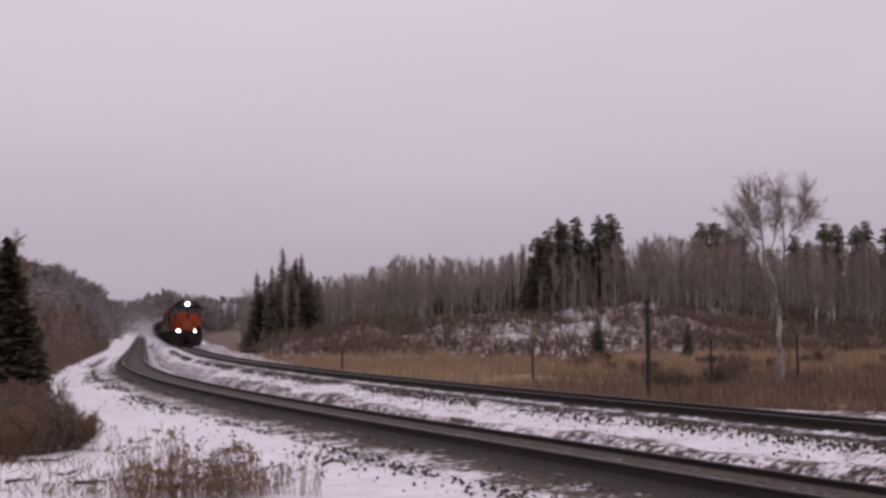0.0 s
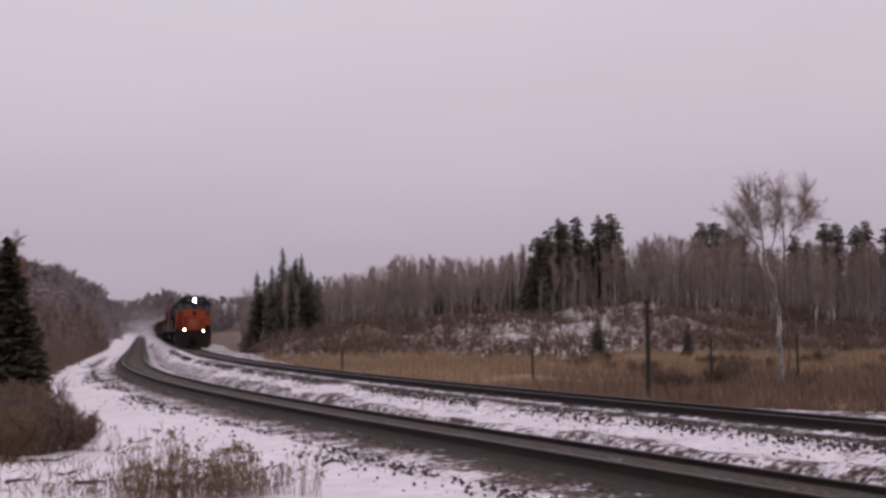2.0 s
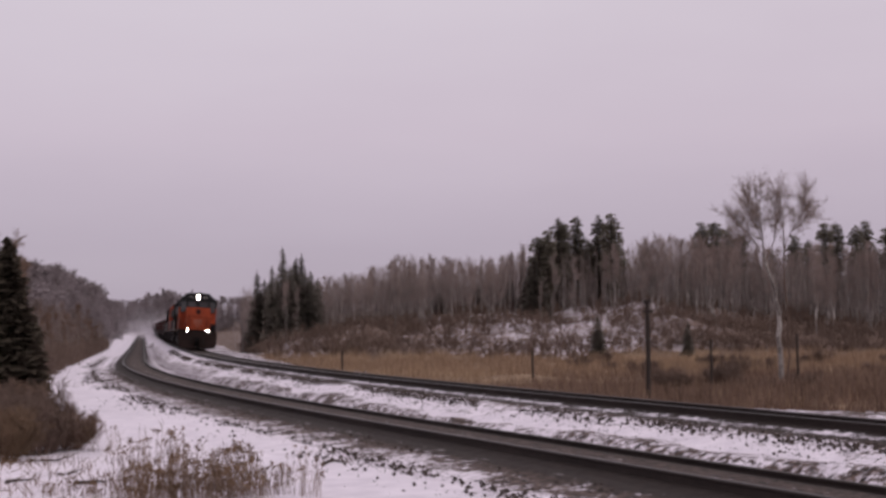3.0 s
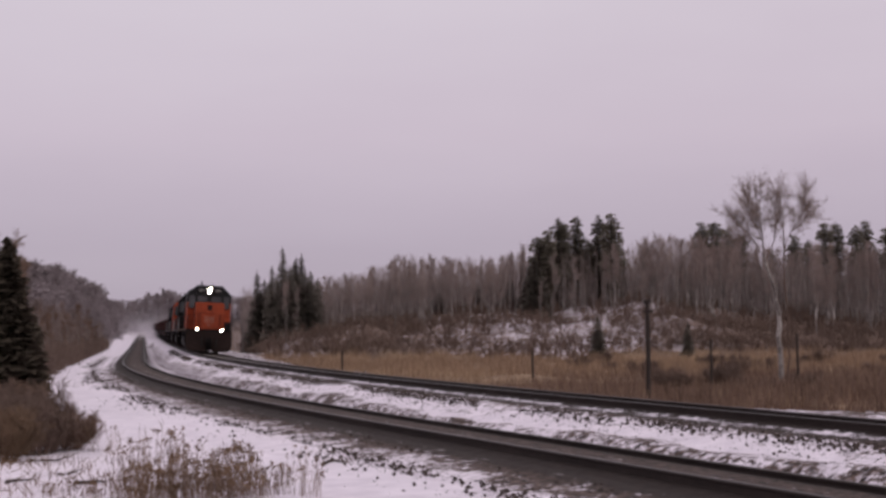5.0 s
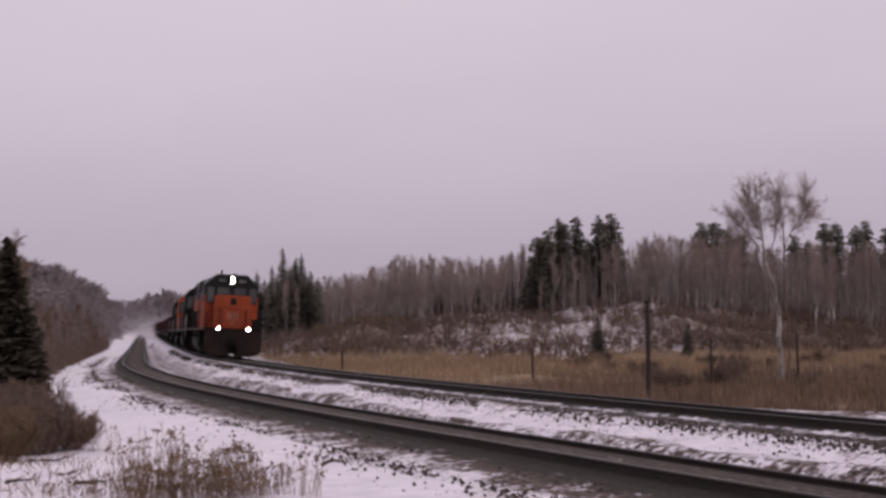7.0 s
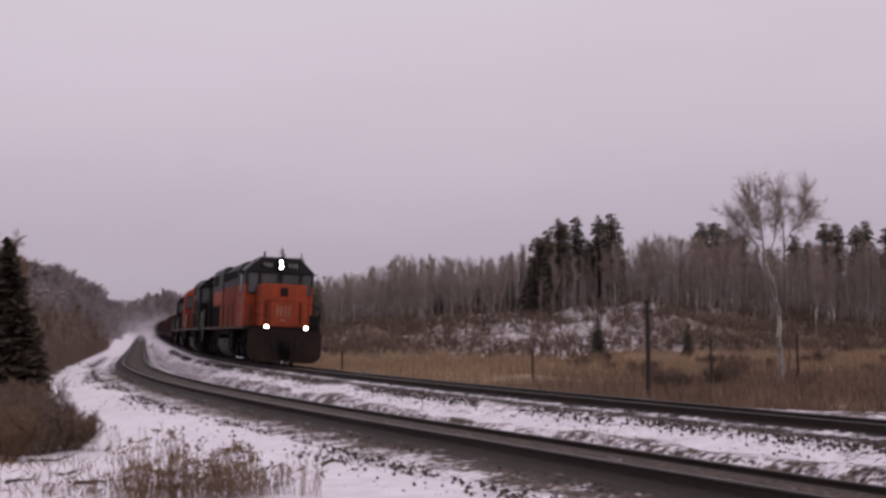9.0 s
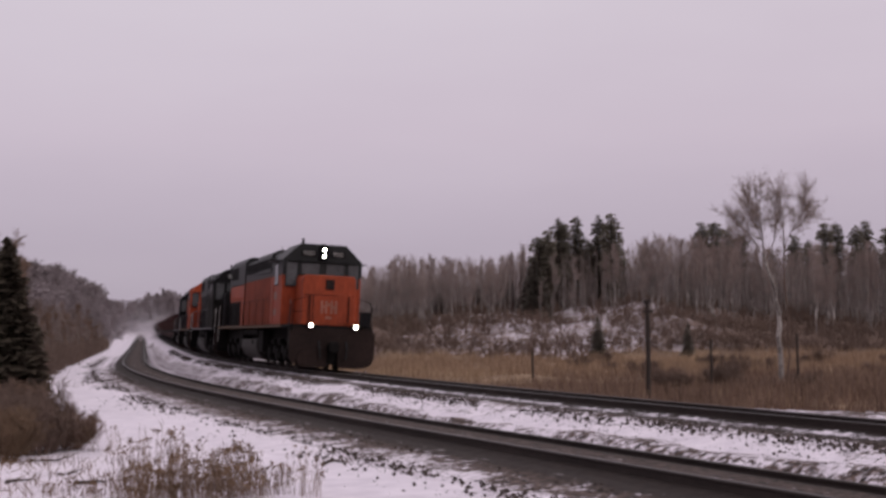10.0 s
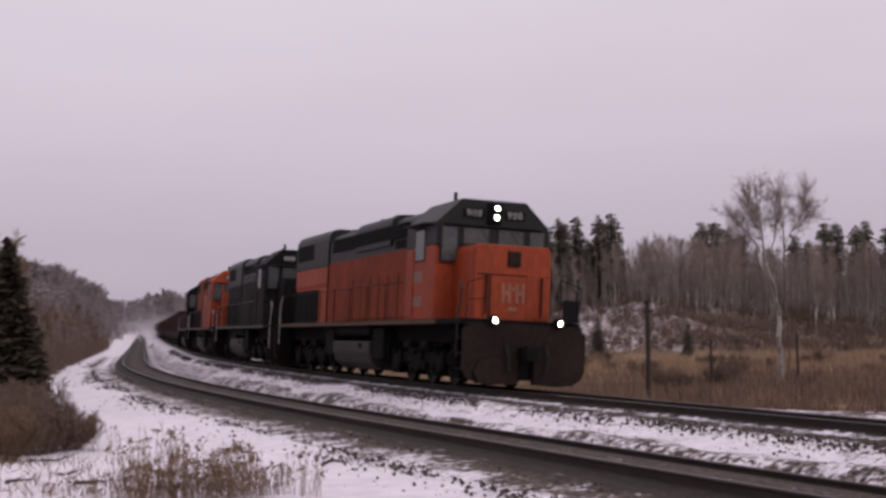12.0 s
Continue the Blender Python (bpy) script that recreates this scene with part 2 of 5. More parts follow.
def terrain(x, y):
    """Height of the ground, and the shares of snow, grass and brush, for arrays."""
    x, y = np.asarray(x, float).ravel(), np.asarray(y, float).ravel()
    s, o = line_coords(x, y)
    rz = rail_z(s)
    r = np.hypot(x, y) + 1e-6
    bear = x / np.maximum(np.abs(y), 1.0)
    front = y > 0
    # formation level along the line, marsh beyond it
    bench = 3.2 * step(-4, 10, s)
    side = step(2.6 + bench, 8.5 + bench, o) * step(-400, -150, s)
    dip = step(-7.6, -6.9, o) * (1 - step(-3.3, -2.6, o))
    z = rz - 0.36 + 0.05 * rough(x, y, 2, 9) * (1 - dip) - 0.27 * dip - drop(s) * step(-2.4, -3.6, o)
    marsh = -2.0 + 0.18 * rough(x, y, 6, 60)
    z = z * (1 - side) + marsh * side
    # wooded hill beyond the marsh
    foot = 128 + 5 * rough(x, y, 25, 60)
    crest = 1.0 + 2.2 * step(-0.14, 0.08, bear) - 1.6 * step(0.17, 0.30, bear)
    hill = step(0, 42, np.where(front, y, 0) - foot + 60 * step(0.02, -0.20, bear) * 0.5) * step(4.0, 22.0, o)
    z = z + hill * (2.0 + crest + 0.55 * rough(x, y, 8, 30))
    # low ground rises into woods on the camera's side and far off
    bank = step(-14.0, -30.0, o) * (1 - step(-12, 12, s))
    z = z + bank * (0.5 + 0.25 * rough(x, y, 6, 25))
    z = z + step(300, 520, r) * 3.0 * (1 - np.exp(-((bear + 0.219) / 0.030) ** 4) * front)
    # open snowy rise where the line runs out of sight
    rise = np.exp(-((bear + 0.212) / 0.030) ** 2) * step(430, 660, r) * front
    z = z + rise * 1.2
    # cover
    edge = np.interp(s, [-260, -160, -90, -41, -19, 5, 14, 24], [-9.2, -8.8, -8.5, -9.2, -10.4, -13.5, -24, -60])
    verge = 3.4 * step(-2, 9, s) + 4.0 * step(-32, -50, s)
    snow = 0.46 * (1 - step(3.6 + verge, 5.0 + verge, o)) * (1 - step(edge, edge - 1.4, o))
    snow = snow - 0.235 * np.exp(-((o + 7.1) / 0.8) ** 2) * step(-75, -30, s) - 0.235 * step(-4.4, -3.6, o)
    patch = np.exp(-((bear - 0.09) / 0.13) ** 2) * 0.130 + np.exp(-((bear + 0.12) / 0.03) ** 2) * 0.14 + 0.06
    snow = np.where(hill > 0.12, patch * (1 - 0.6 * step(0.19, 0.26, bear)) + 0.03, snow)
    snow = np.where((r > 240) & (hill < 0.1), 0.45, snow)
    snow = np.where(rise > 0.12, 0.22, snow)
    grass = side * (1 - step(0.05, 0.25, hill)) * step(2.2 + verge, 4.5 + verge, o)
    brush = np.maximum(step(0.05, 0.25, hill), bank)
    return z, snow, grass, brush


def ground_z(x, y):
    return float(terrain([x], [y])[0][0])


# ---- mesh helpers ----
def mesh_from(name, verts, faces, material, smooth=False):
    me = bpy.data.meshes.new(name)
    me.from_pydata([tuple(v) for v in verts], [], [tuple(f) for f in faces])
    me.materials.append(material)
    if smooth:
        me.polygons.foreach_set("use_smooth", [True] * len(me.polygons))
    me.update()
    return me


def part(name, bm, material, parent, label=""):
    """Links a bmesh, or a mesh, as ONE mesh object under a thing or a part."""
    if isinstance(bm, bmesh.types.BMesh):
        me = bpy.data.meshes.new(name)
        bm.to_mesh(me)
        bm.free()
        me.materials.append(material)
    else:
        me = bm
    ob = new(name, me)
    ob.parent = parent
    if label:
        ob["label"] = label
    return ob


def thing(name, label, category, group="", kind="", m=None):
    e = new(name)
    e.empty_display_size = 0.2
    if m is not None:
        e.matrix_basis = m
    return tagged(e, label, category, group, kind)


def add_box(bm, x0, x1, y0, y1, z0, z1, bevel=0.0):
    r = bmesh.ops.create_cube(bm, size=1.0, matrix=Matrix.Translation(((x0 + x1) / 2, (y0 + y1) / 2, (z0 + z1) / 2)) @ Matrix.Diagonal((x1 - x0, y1 - y0, z1 - z0, 1)))
    if bevel:
        es = list({e for v in r["verts"] for e in v.link_edges})
        bmesh.ops.bevel(bm, geom=es, offset=bevel, segments=2, affect="EDGES", profile=0.6)
    return bm


def boxes(*specs, bevel=0.0):
    bm = bmesh.new()
    for s_ in specs:
        add_box(bm, *s_, bevel=bevel)
    return bm


def add_prism(bm, profile, x0, x1, axis="x"):
    """A profile of (a, b) points swept along an axis: for x the points are (y, z), for y (x, z)."""
    def pt(t, a, b):
        return (t, a, b) if axis == "x" else (a, t, b)
    v0 = [bm.verts.new(pt(x0, a, b)) for a, b in profile]
    v1 = [bm.verts.new(pt(x1, a, b)) for a, b in profile]
    k = len(profile)
    for i in range(k):
        bm.faces.new((v0[i], v0[(i + 1) % k], v1[(i + 1) % k], v1[i]))
    bm.faces.new(v0[::-1])
    bm.faces.new(v1)
    bmesh.ops.recalc_face_normals(bm, faces=bm.faces)
    return bm


def prism(profile, x0, x1, axis="x", bevel=0.0):
    bm = add_prism(bmesh.new(), profile, x0, x1, axis)
    if bevel:
        bmesh.ops.bevel(bm, geom=list(bm.edges), offset=bevel, segments=2, affect="EDGES", profile=0.6)
    return bm


def add_rod(bm, a, b, r0, r1=None, seg=8):
    a, b = Vector(a), Vector(b)
    d = b - a
    m = Matrix.Translation((a + b) / 2) @ d.to_track_quat("Z", "Y").to_matrix().to_4x4()
    bmesh.ops.create_cone(bm, cap_ends=True, segments=seg, radius1=r0, radius2=r0 if r1 is None else r1, depth=d.length, matrix=m)
    return bm


def rods(*pairs, r=0.02, seg=6):
    bm = bmesh.new()
    for a, b in pairs:
        add_rod(bm, a, b, r, seg=seg)
    return bm


# ---- ground ----
def build_ground():
    fine = np.radians(np.arange(-24, 24.01, 0.16))
    rest = np.radians(np.arange(27, 333.1, 4.5))
    ang = np.concatenate((fine, rest))
    rad = np.concatenate(([0.6, 2, 4, 7, 10], np.arange(12, 30, 0.2), np.arange(30, 80, 0.25), np.arange(80, 120, 0.6), np.arange(120, 230, 1.4), np.geomspace(232, 4200, 34)))
    A, R = np.meshgrid(ang, rad)
    X, Y = (R * np.sin(A)).ravel(), (R * np.cos(A)).ravel()
    Z, snow, grass, brush = terrain(X, Y)
    nr, na = len(rad), len(ang)
    idx = np.arange(nr * na).reshape(nr, na)
    q = np.stack((idx[:-1], np.roll(idx, -1, 1)[:-1], np.roll(idx, -1, 1)[1:], idx[1:]), -1).reshape(-1, 4)
    verts = np.column_stack((X, Y, Z)).tolist() + [(0.0, 0.0, float(Z[:na].mean()))]
    faces = q[:, ::-1].tolist() + [(len(verts) - 1, int((i + 1) % na), int(i)) for i in range(na)]
    me = bpy.data.meshes.new("ground")
    me.from_pydata(verts, [], faces)
    me.materials.append(M_GROUND)
    for nm, v in (("snow", snow), ("grass", grass), ("brush", brush)):
        a = me.attributes.new(nm, "FLOAT", "POINT")
        a.data.foreach_set("value", np.append(v, v[0]).astype(np.float32))
    me.polygons.foreach_set("use_smooth", [True] * len(me.polygons))
    me.update()
    bmc = bmesh.new()
    bmc.from_mesh(me)
    bmesh.ops.recalc_face_normals(bmc, faces=bmc.faces)
    if sum(f.normal.z for f in bmc.faces[:50]) < 0:
        bmesh.ops.reverse_faces(bmc, faces=bmc.faces)
    bmc.to_mesh(me)
    bmc.free()
    return tagged(new("ground", me), "snow-covered trackside ground, brown marsh and brushy hill", "ground", kind="structure")


build_ground()


# ---- the two tracks ----
def sweep(name, profile, s_list, off, dz, material, closed=False, smooth=False):
    """A profile of (across, up) swept along the line; across is canted with the track."""
    verts, faces = [], []
    k = len(profile)
    for s in s_list:
        for a, b in profile:
            verts.append(on_line(s, off + a, dz + b - a * math.sin(CANT) - (float(drop(s)) if off else 0.0)))
    for i in range(len(s_list) - 1):
        for j in range(k if closed else k - 1):
            a, b = i * k + j, i * k + (j + 1) % k
            faces.append((a, b, b + k, a + k))
    if closed:
        faces.append(tuple(range(k))[::-1])
        faces.append(tuple(range((len(s_list) - 1) * k, len(s_list) * k)))
    me = mesh_from(name, verts, faces, material, smooth)
    bmc = bmesh.new()
    bmc.from_mesh(me)
    bmesh.ops.recalc_face_normals(bmc, faces=bmc.faces)
    if not closed and sum(f.normal.z for f in bmc.faces) < 0:
        bmesh.ops.reverse_faces(bmc, faces=bmc.faces)
    bmc.to_mesh(me)
    bmc.free()
    return me


RAIL_WEB = [(-0.076, -0.185), (0.076, -0.185), (0.076, -0.172), (0.012, -0.145), (0.012, -0.045), (0.036, -0.035), (0.036, -0.0125), (-0.036, -0.0125), (-0.036, -0.035), (-0.012, -0.045), (-0.012, -0.145), (-0.076, -0.172)]
RAIL_TOP = [(-0.034, -0.012), (-0.028, -0.005), (-0.014, -0.001), (0, 0), (0.014, -0.001), (0.028, -0.005), (0.034, -0.012)]


BED_A = np.array([-2.75, -2.45, -2.1, -1.8, -1.62, -1.48, -1.35, -1.05, -0.9, -0.7, -0.6, -0.3, 0, 0.3, 0.6, 0.7, 0.9, 1.05, 1.35, 1.48, 1.62, 1.8, 2.1, 2.45])


def build_track(off, dz, label, bed_snow, s_from, s_to, ties):
    t = thing("railway_track", label, "railway track", "tracks", kind="structure")
    ss = list(np.arange(s_from, -200, 10.0)) + list(np.arange(-200, s_to, 1.5))
    prof = [(a, float(np.interp(abs(a), [0, 0.6, 0.7, 0.9, 1.05, 1.35, 1.62, 2.45, 2.75], [-0.085, -0.075, -0.10, -0.15, -0.183, -0.20, -0.235, -0.50 if a > 0 or off == 0 else -0.315, -0.62 if a > 0 or off == 0 else -0.45]))) for a in BED_A]
    me = sweep("ballast_bed", prof, ss, off, dz, M_GROUND)
    for nm, v in (("snow", np.interp(BED_A, *bed_snow)), ("grass", 0 * BED_A), ("brush", 0 * BED_A), ("dark_band", np.interp(BED_A, [-1.7, -1.35, -0.65, -0.35, 0.3, 0.6, 1.05, 1.4], [0, 0.85, 0.95, 0.4 if off else 0.8, 0.3 if off else 0.75, 0.85, 0.75, 0]))):
        a = me.attributes.new(nm, "FLOAT", "POINT")
        if nm == "snow":
            # far off, snow lies closer to the rails on the road side
            v = np.concatenate([np.interp(BED_A - 1.2 * (BED_A < -1.1) * float(step(-30, -75, s)), *bed_snow) for s in ss])
        else:
            v = np.tile(v, len(ss))
        a.data.foreach_set("value", v.astype(np.float32))
    part("ballast_bed", me, None, t, "dark crushed-stone ballast dusted with snow")
    for side in (-0.755, 0.755):
        r = part("rail", sweep("rail", [(side + a, b) for a, b in RAIL_WEB], ss, off, dz, M_RAIL, True), None, t, "dark rusty steel rail")
        part("rail_head", sweep("rail_head", [(side + a, b + 0.0005) for a, b in RAIL_TOP], ss, off, dz, M_STEEL, False, True), None, r, "bright worn running surface")
    bm = add_box(bmesh.new(), -0.115, 0.115, -1.30, 1.30, -0.34, -0.188, bevel=0.012)
    me = bpy.data.meshes.new("tie")
    bm.to_mesh(me)
    bm.free()
    me.materials.append(M_TIE)
    s = ties[0]
    rr = random.Random(3)
    while s < ties[1]:
        ob = new("tie", me)
        ob.parent = t
        p_ = on_line(s, off, dz - (float(drop(s)) if off else 0.0))
        ob.matrix_basis = Matrix.Translation(p_) @ pose(0, 0, 0, 0, 0, math.degrees(float(heading(s))) - 90 + rr.uniform(-0.6, 0.6)) @ pose(0, 0, rr.uniform(-0.02, 0.0), -math.degrees(CANT), 0, 0)
        s += 0.53
    return t


build_track(0.0, 0.0, "curved running track with rusty rails on snowy ballast", ([-2.45, -1.75, -1.5, -1.3, -0.95, -0.8, 0.8, 1.1, 2.45], [0.36, 0.28, 0.10, 0.17, 0.28, -0.1, -0.1, 0.15, 0.3]), -640, 100, (-112, 28))
build_track(NEAR, NEAR_Z, "empty parallel track curving past on dark ballast", ([-2.75, -2.35, -1.9, -1.2, -0.8, -0.6, 0, 0.6, 0.8, 1.0, 2.45], [0.38, 0.25, 0.20, 0.06, -0.1, 0.02, 0.115, 0.02, -0.1, 0.19, 0.36]), -640, 100, (-112, 28))


# ---- rolling stock ----
def lathe(profile, seg, axis_y=True):
    """Rings of (radius, along) about the y axis."""
    verts, faces = [], []
    k = len(profile)
    for i in range(seg):
        a = 2 * math.pi * i / seg
        for r, t in profile:
            verts.append((r * math.cos(a), t, r * math.sin(a)))
    for i in range(seg):
        n_ = (i + 1) % seg
        for j in range(k - 1):
            faces.append((i * k + j, i * k + j + 1, n_ * k + j + 1, n_ * k + j))
    return verts, faces


def wheelset_mesh(radius, seg):
    prof = [(0.09, -0.95), (0.09, -0.80), (0.2, -0.80), (0.23, -0.76), (radius - 0.09, -0.75), (radius - 0.07, -0.79), (radius, -0.79), (radius, -0.70), (radius + 0.028, -0.685), (radius + 0.028, -0.66), (radius - 0.08, -0.66), (0.2, -0.68), (0.085, -0.66)]
    prof = prof + [(r, -t) for r, t in reversed(prof)]
    v, f = lathe([(0.001, -0.95)] + prof + [(0.001, 0.95)], seg)
    return mesh_from("wheelset", v, f, M_WHEEL)


WHEEL_LOCO = wheelset_mesh(0.508, 24)
WHEEL_CAR = wheelset_mesh(0.42, 16)
WHEELSETS = []          # (object, its rest place, wheel radius) for the rolling keys


def loco_truck(parent, xc):
    t = part("truck", boxes((xc - 2.35, xc + 2.35, -1.14, -0.98, 0.52, 0.80), (xc - 2.35, xc + 2.35, 0.98, 1.14, 0.52, 0.80), (xc - 0.5, xc + 0.5, -1.1, 1.1, 0.55, 0.95), (xc - 2.3, xc - 2.1, -1.0, 1.0, 0.5, 0.75), (xc + 2.1, xc + 2.3, -1.0, 1.0, 0.5, 0.75), bevel=0.03), M_UNDER, parent, "grimy six-wheel truck")
    for dx in (-1.75, 0.0, 1.75):
        w = part("wheelset", WHEEL_LOCO, None, t)
        w.location = (xc + dx, 0, 0.508)
        WHEELSETS.append((w, Vector((xc + dx, 0, 0.508)), 0.508))
        for sy in (-1, 1):
            y0, y1 = sorted((sy * 1.02, sy * 1.24))
            part("axle_box", boxes((xc + dx - 0.2, xc + dx + 0.2, y0, y1, 0.33, 0.72), (xc + dx - 0.34, xc + dx - 0.22, y0, y1 - 0.03, 0.42, 0.86), (xc + dx + 0.22, xc + dx + 0.34, y0, y1 - 0.03, 0.42, 0.86), bevel=0.025), M_UNDER, t)
    for dx in (-2.42, -0.88, 0.88, 2.42):
        part("brake_rigging", boxes((xc + dx - 0.30, xc + dx + 0.30, -1.05, 1.05, 0.20, 0.58), (xc + dx - 0.12, xc + dx + 0.12, -1.12, 1.12, 0.30, 0.66), bevel=0.03), M_UNDER, t)
    for sy in (-1, 1):
        part("spring_plank", boxes((xc - 0.55, xc + 0.55, *sorted((sy * 1.06, sy * 1.20)), 0.36, 0.60), bevel=0.02), M_UNDER, t)
        for g in (-0.98, 0.45):
            part("brake_cylinder", rods(((xc + g, sy * 1.2, 0.98), (xc + g + 0.53, sy * 1.2, 0.98)), r=0.11, seg=10), M_UNDER, t)
    return t


def text_mesh(body, size, material, m):
    c = bpy.data.curves.new("writing", "FONT")
    c.body, c.size, c.extrude, c.align_x, c.align_y = body, size, 0.004, "CENTER", "CENTER"
    ob = new("writing", c)
    me = bpy.data.meshes.new_from_object(ob)
    bpy.data.objects.remove(ob)
    me.transform(m)
    me.materials.clear()
    me.materials.append(material)
    return me


def grille(parent, name, x0, x1, w, z0, z1, count, label):
    """A dark louvred panel across the hood, with its slats."""
    g = part(name, boxes((x0, x1, -w, w, z0, z1)), M_UNDER, parent, label)
    if parent.parent is None:
        for i in range(count):
            z = z0 + (i + 0.25) * (z1 - z0) / count
            part("slat", boxes((x0 + 0.03, x1 - 0.03, -w - 0.014, w + 0.014, z, z + 0.4 * (z1 - z0) / count)), M_BLACK, g)
    return g


def lamp_hood(parent, x, y, z, r, depth):
    """A short black tube round a lamp's lens, added to hide part of it off-axis."""
    v, f = lathe([(r, 0.0), (r, depth), (r + 0.016, depth), (r + 0.016, 0.0), (r, 0.0)], 18)
    me = mesh_from("lamp_hood", [(x + b, y + a, z + c) for a, b, c in v], f, M_BLACK)
    return part("lamp_hood", me, None, parent, "short black tube added to dim the lamp off-axis")


def build_loco(label, hood, upper, cab_low, cab_high, nose, stripe, lit, number, hood_rear):
    """A six-axle road-switcher. x runs forward from the pilot's face at 0, y to its left, z up from the rails."""
    L = thing("locomotive", label, "locomotive", "locomotives of the train")
    # underframe and walkway
    deck = part("walkway_deck", boxes((-20.15, -0.25, -1.50, 1.50, 1.50, 1.62), (-20.1, -0.3, -0.95, 0.95, 1.05, 1.50), bevel=0.02), M_UNDER, L, "dark walkway deck")
    part("sill_stripe", boxes((-20.1, -12.2, -1.512, -1.502, 1.50, 1.62), (-12.2, -2.2, -1.512, -1.502, 1.50, 1.60), (-20.1, -2.2, 1.502, 1.512, 1.50, 1.62)), stripe, deck, "dirty yellow sill edge")
    for px in (0, 1):
        x0 = 0.0 if px == 0 else -20.4
        f = 1 if px == 0 else -1
        # snow plough pilot in two bowed halves with the coupler slot between
        bm = bmesh.new()
        for sy in (-1, 1):
            prof = [(0.20, 0.13), (0.85, 0.10), (1.22, 0.14), (1.44, 0.26), (1.54, 0.46), (1.55, 1.36), (1.45, 1.42), (0.36, 1.42), (0.20, 1.05)]
            add_prism(bm, [(sy * a, b) for a, b in prof], x0 - f * 0.03, x0 - f * 0.12)
            add_prism(bm, [(sy * a, b) for a, b in [(0.20, 0.13), (1.15, 0.13), (1.30, 0.40), (1.15, 0.66), (0.20, 0.80)]], x0 + f * 0.06, x0 - f * 0.03)
        add_box(bm, min(x0 - f * 0.05, x0 - f * 0.16), max(x0 - f * 0.05, x0 - f * 0.16), -1.42, 1.42, 0.98, 1.52)
        pilot = part("pilot_plow", bm, M_PILOT, L, "black snowplow pilot")
        part("draft_gear_box", boxes((min(x0 - f * 0.14, x0 - f * 0.5), max(x0 - f * 0.14, x0 - f * 0.5), -0.5, 0.5, 0.22, 1.40)), M_UNDER, L)
        bm = bmesh.new()
        add_box(bm, min(x0, x0 + f * 0.38), max(x0, x0 + f * 0.38), -0.12, 0.12, 0.74, 0.98, bevel=0.03)
        add_box(bm, min(x0 + f * 0.3, x0 + f * 0.55), max(x0 + f * 0.3, x0 + f * 0.55), -0.2, 0.14, 0.66, 1.04, bevel=0.06)
        part("coupler", bm, M_UNDER, L, "steel knuckle coupler")
        for sy in (-1, 1):
            part("air_hose", rods(((x0, sy * 0.5, 1.05), (x0 + f * 0.18, sy * 0.5, 0.8)), ((x0 + f * 0.18, sy * 0.5, 0.8), (x0 + f * 0.2, sy * 0.46, 0.42)), r=0.03), M_RUBBER, L)
            a, b = sorted((x0 - f * 0.14, x0 - f * 0.72))
            y0, y1 = sorted((sy * 1.05, sy * 1.50))
            part("step_well", boxes((a, b, y0, y1, 0.42, 0.46), (a, b, y0, y1, 0.78, 0.82), (a, b, y0, y1, 1.14, 1.18), (a, a + 0.03, y0, y1, 0.42, 1.5), (b - 0.03, b, y0, y1, 0.42, 1.5)), M_UNDER, L, "corner steps")
        # end rails
        e = x0 - f * 0.18
        pr = []
        for yy in (-1.45, -0.92, 0.92, 1.45):
            pr.append(((e, yy, 1.6), (e, yy, 2.62 if abs(yy) < 1.2 else 2.45)))
        pr += [((e, -1.45, 2.45), (e, -0.92, 2.62)), ((e, 0.92, 2.62), (e, 1.45, 2.45)), ((e, -1.45, 2.05), (e, -0.92, 2.1)), ((e, 0.92, 2.1), (e, 1.45, 2.05))]
        for q_ in pr:
            part("stanchion" if q_[0][1] == q_[1][1] else "handrail", rods(q_, r=0.012), M_UNDER, L)
        part("drop_step", boxes((min(e, e + f * 0.06), max(e, e + f * 0.06), 0.98, 1.40, 1.62, 2.15), bevel=0.02), M_BLACK, L, "folded black drop step")
        for sy in (-1, 1):
            lx = x0 + f * 0.02
            dl = part("ditch_light", rods(((lx - f * 0.14, sy * 0.82, 1.585), (lx, sy * 0.82, 1.585)), r=0.13, seg=16), M_BLACK, L, "lit ditch light" if lit and px == 0 else "dark ditch light")
            if lit and px == 0:
                lamp_hood(dl, lx, sy * 0.82, 1.585, 0.064, 0.13)
            part("lens", rods(((lx, sy * 0.82, 1.585), (lx + f * 0.012, sy * 0.82, 1.585)), r=0.058, seg=16), M_LENS if lit and px == 0 else M_GLASS, dl)
    # short nose
    nz = prism([(-0.98, 1.62), (0.98, 1.62), (0.98, 3.30), (0.90, 3.44), (-0.90, 3.44), (-0.98, 3.30)], -2.5, -0.93, bevel=0.035)
    nose_ob = part("nose", nz, nose, L)
    part("nose_door", boxes((-0.940, -0.915, 0.35, 0.86, 1.7, 2.75), bevel=0.008), nose, nose_ob)
    part("nose_lamp_box", boxes((-0.950, -0.850, -0.16, 0.16, 2.93, 3.29), bevel=0.02), M_PILOT, nose_ob, "dark recessed lamp housing")
    part("nose_seam", boxes((-0.935, -0.918, -0.92, 0.92, 2.70, 2.725), (-0.935, -0.918, -0.60, -0.57, 1.64, 2.70), (-0.935, -0.918, 0.60, 0.63, 1.64, 2.70)), M_UNDER, nose_ob)
    for yy in (-0.72, 0.72):
        part("nose_grab_iron", rods(((-0.850, yy, 1.75), (-0.850, yy, 2.7)), r=0.025), M_UNDER, nose_ob)
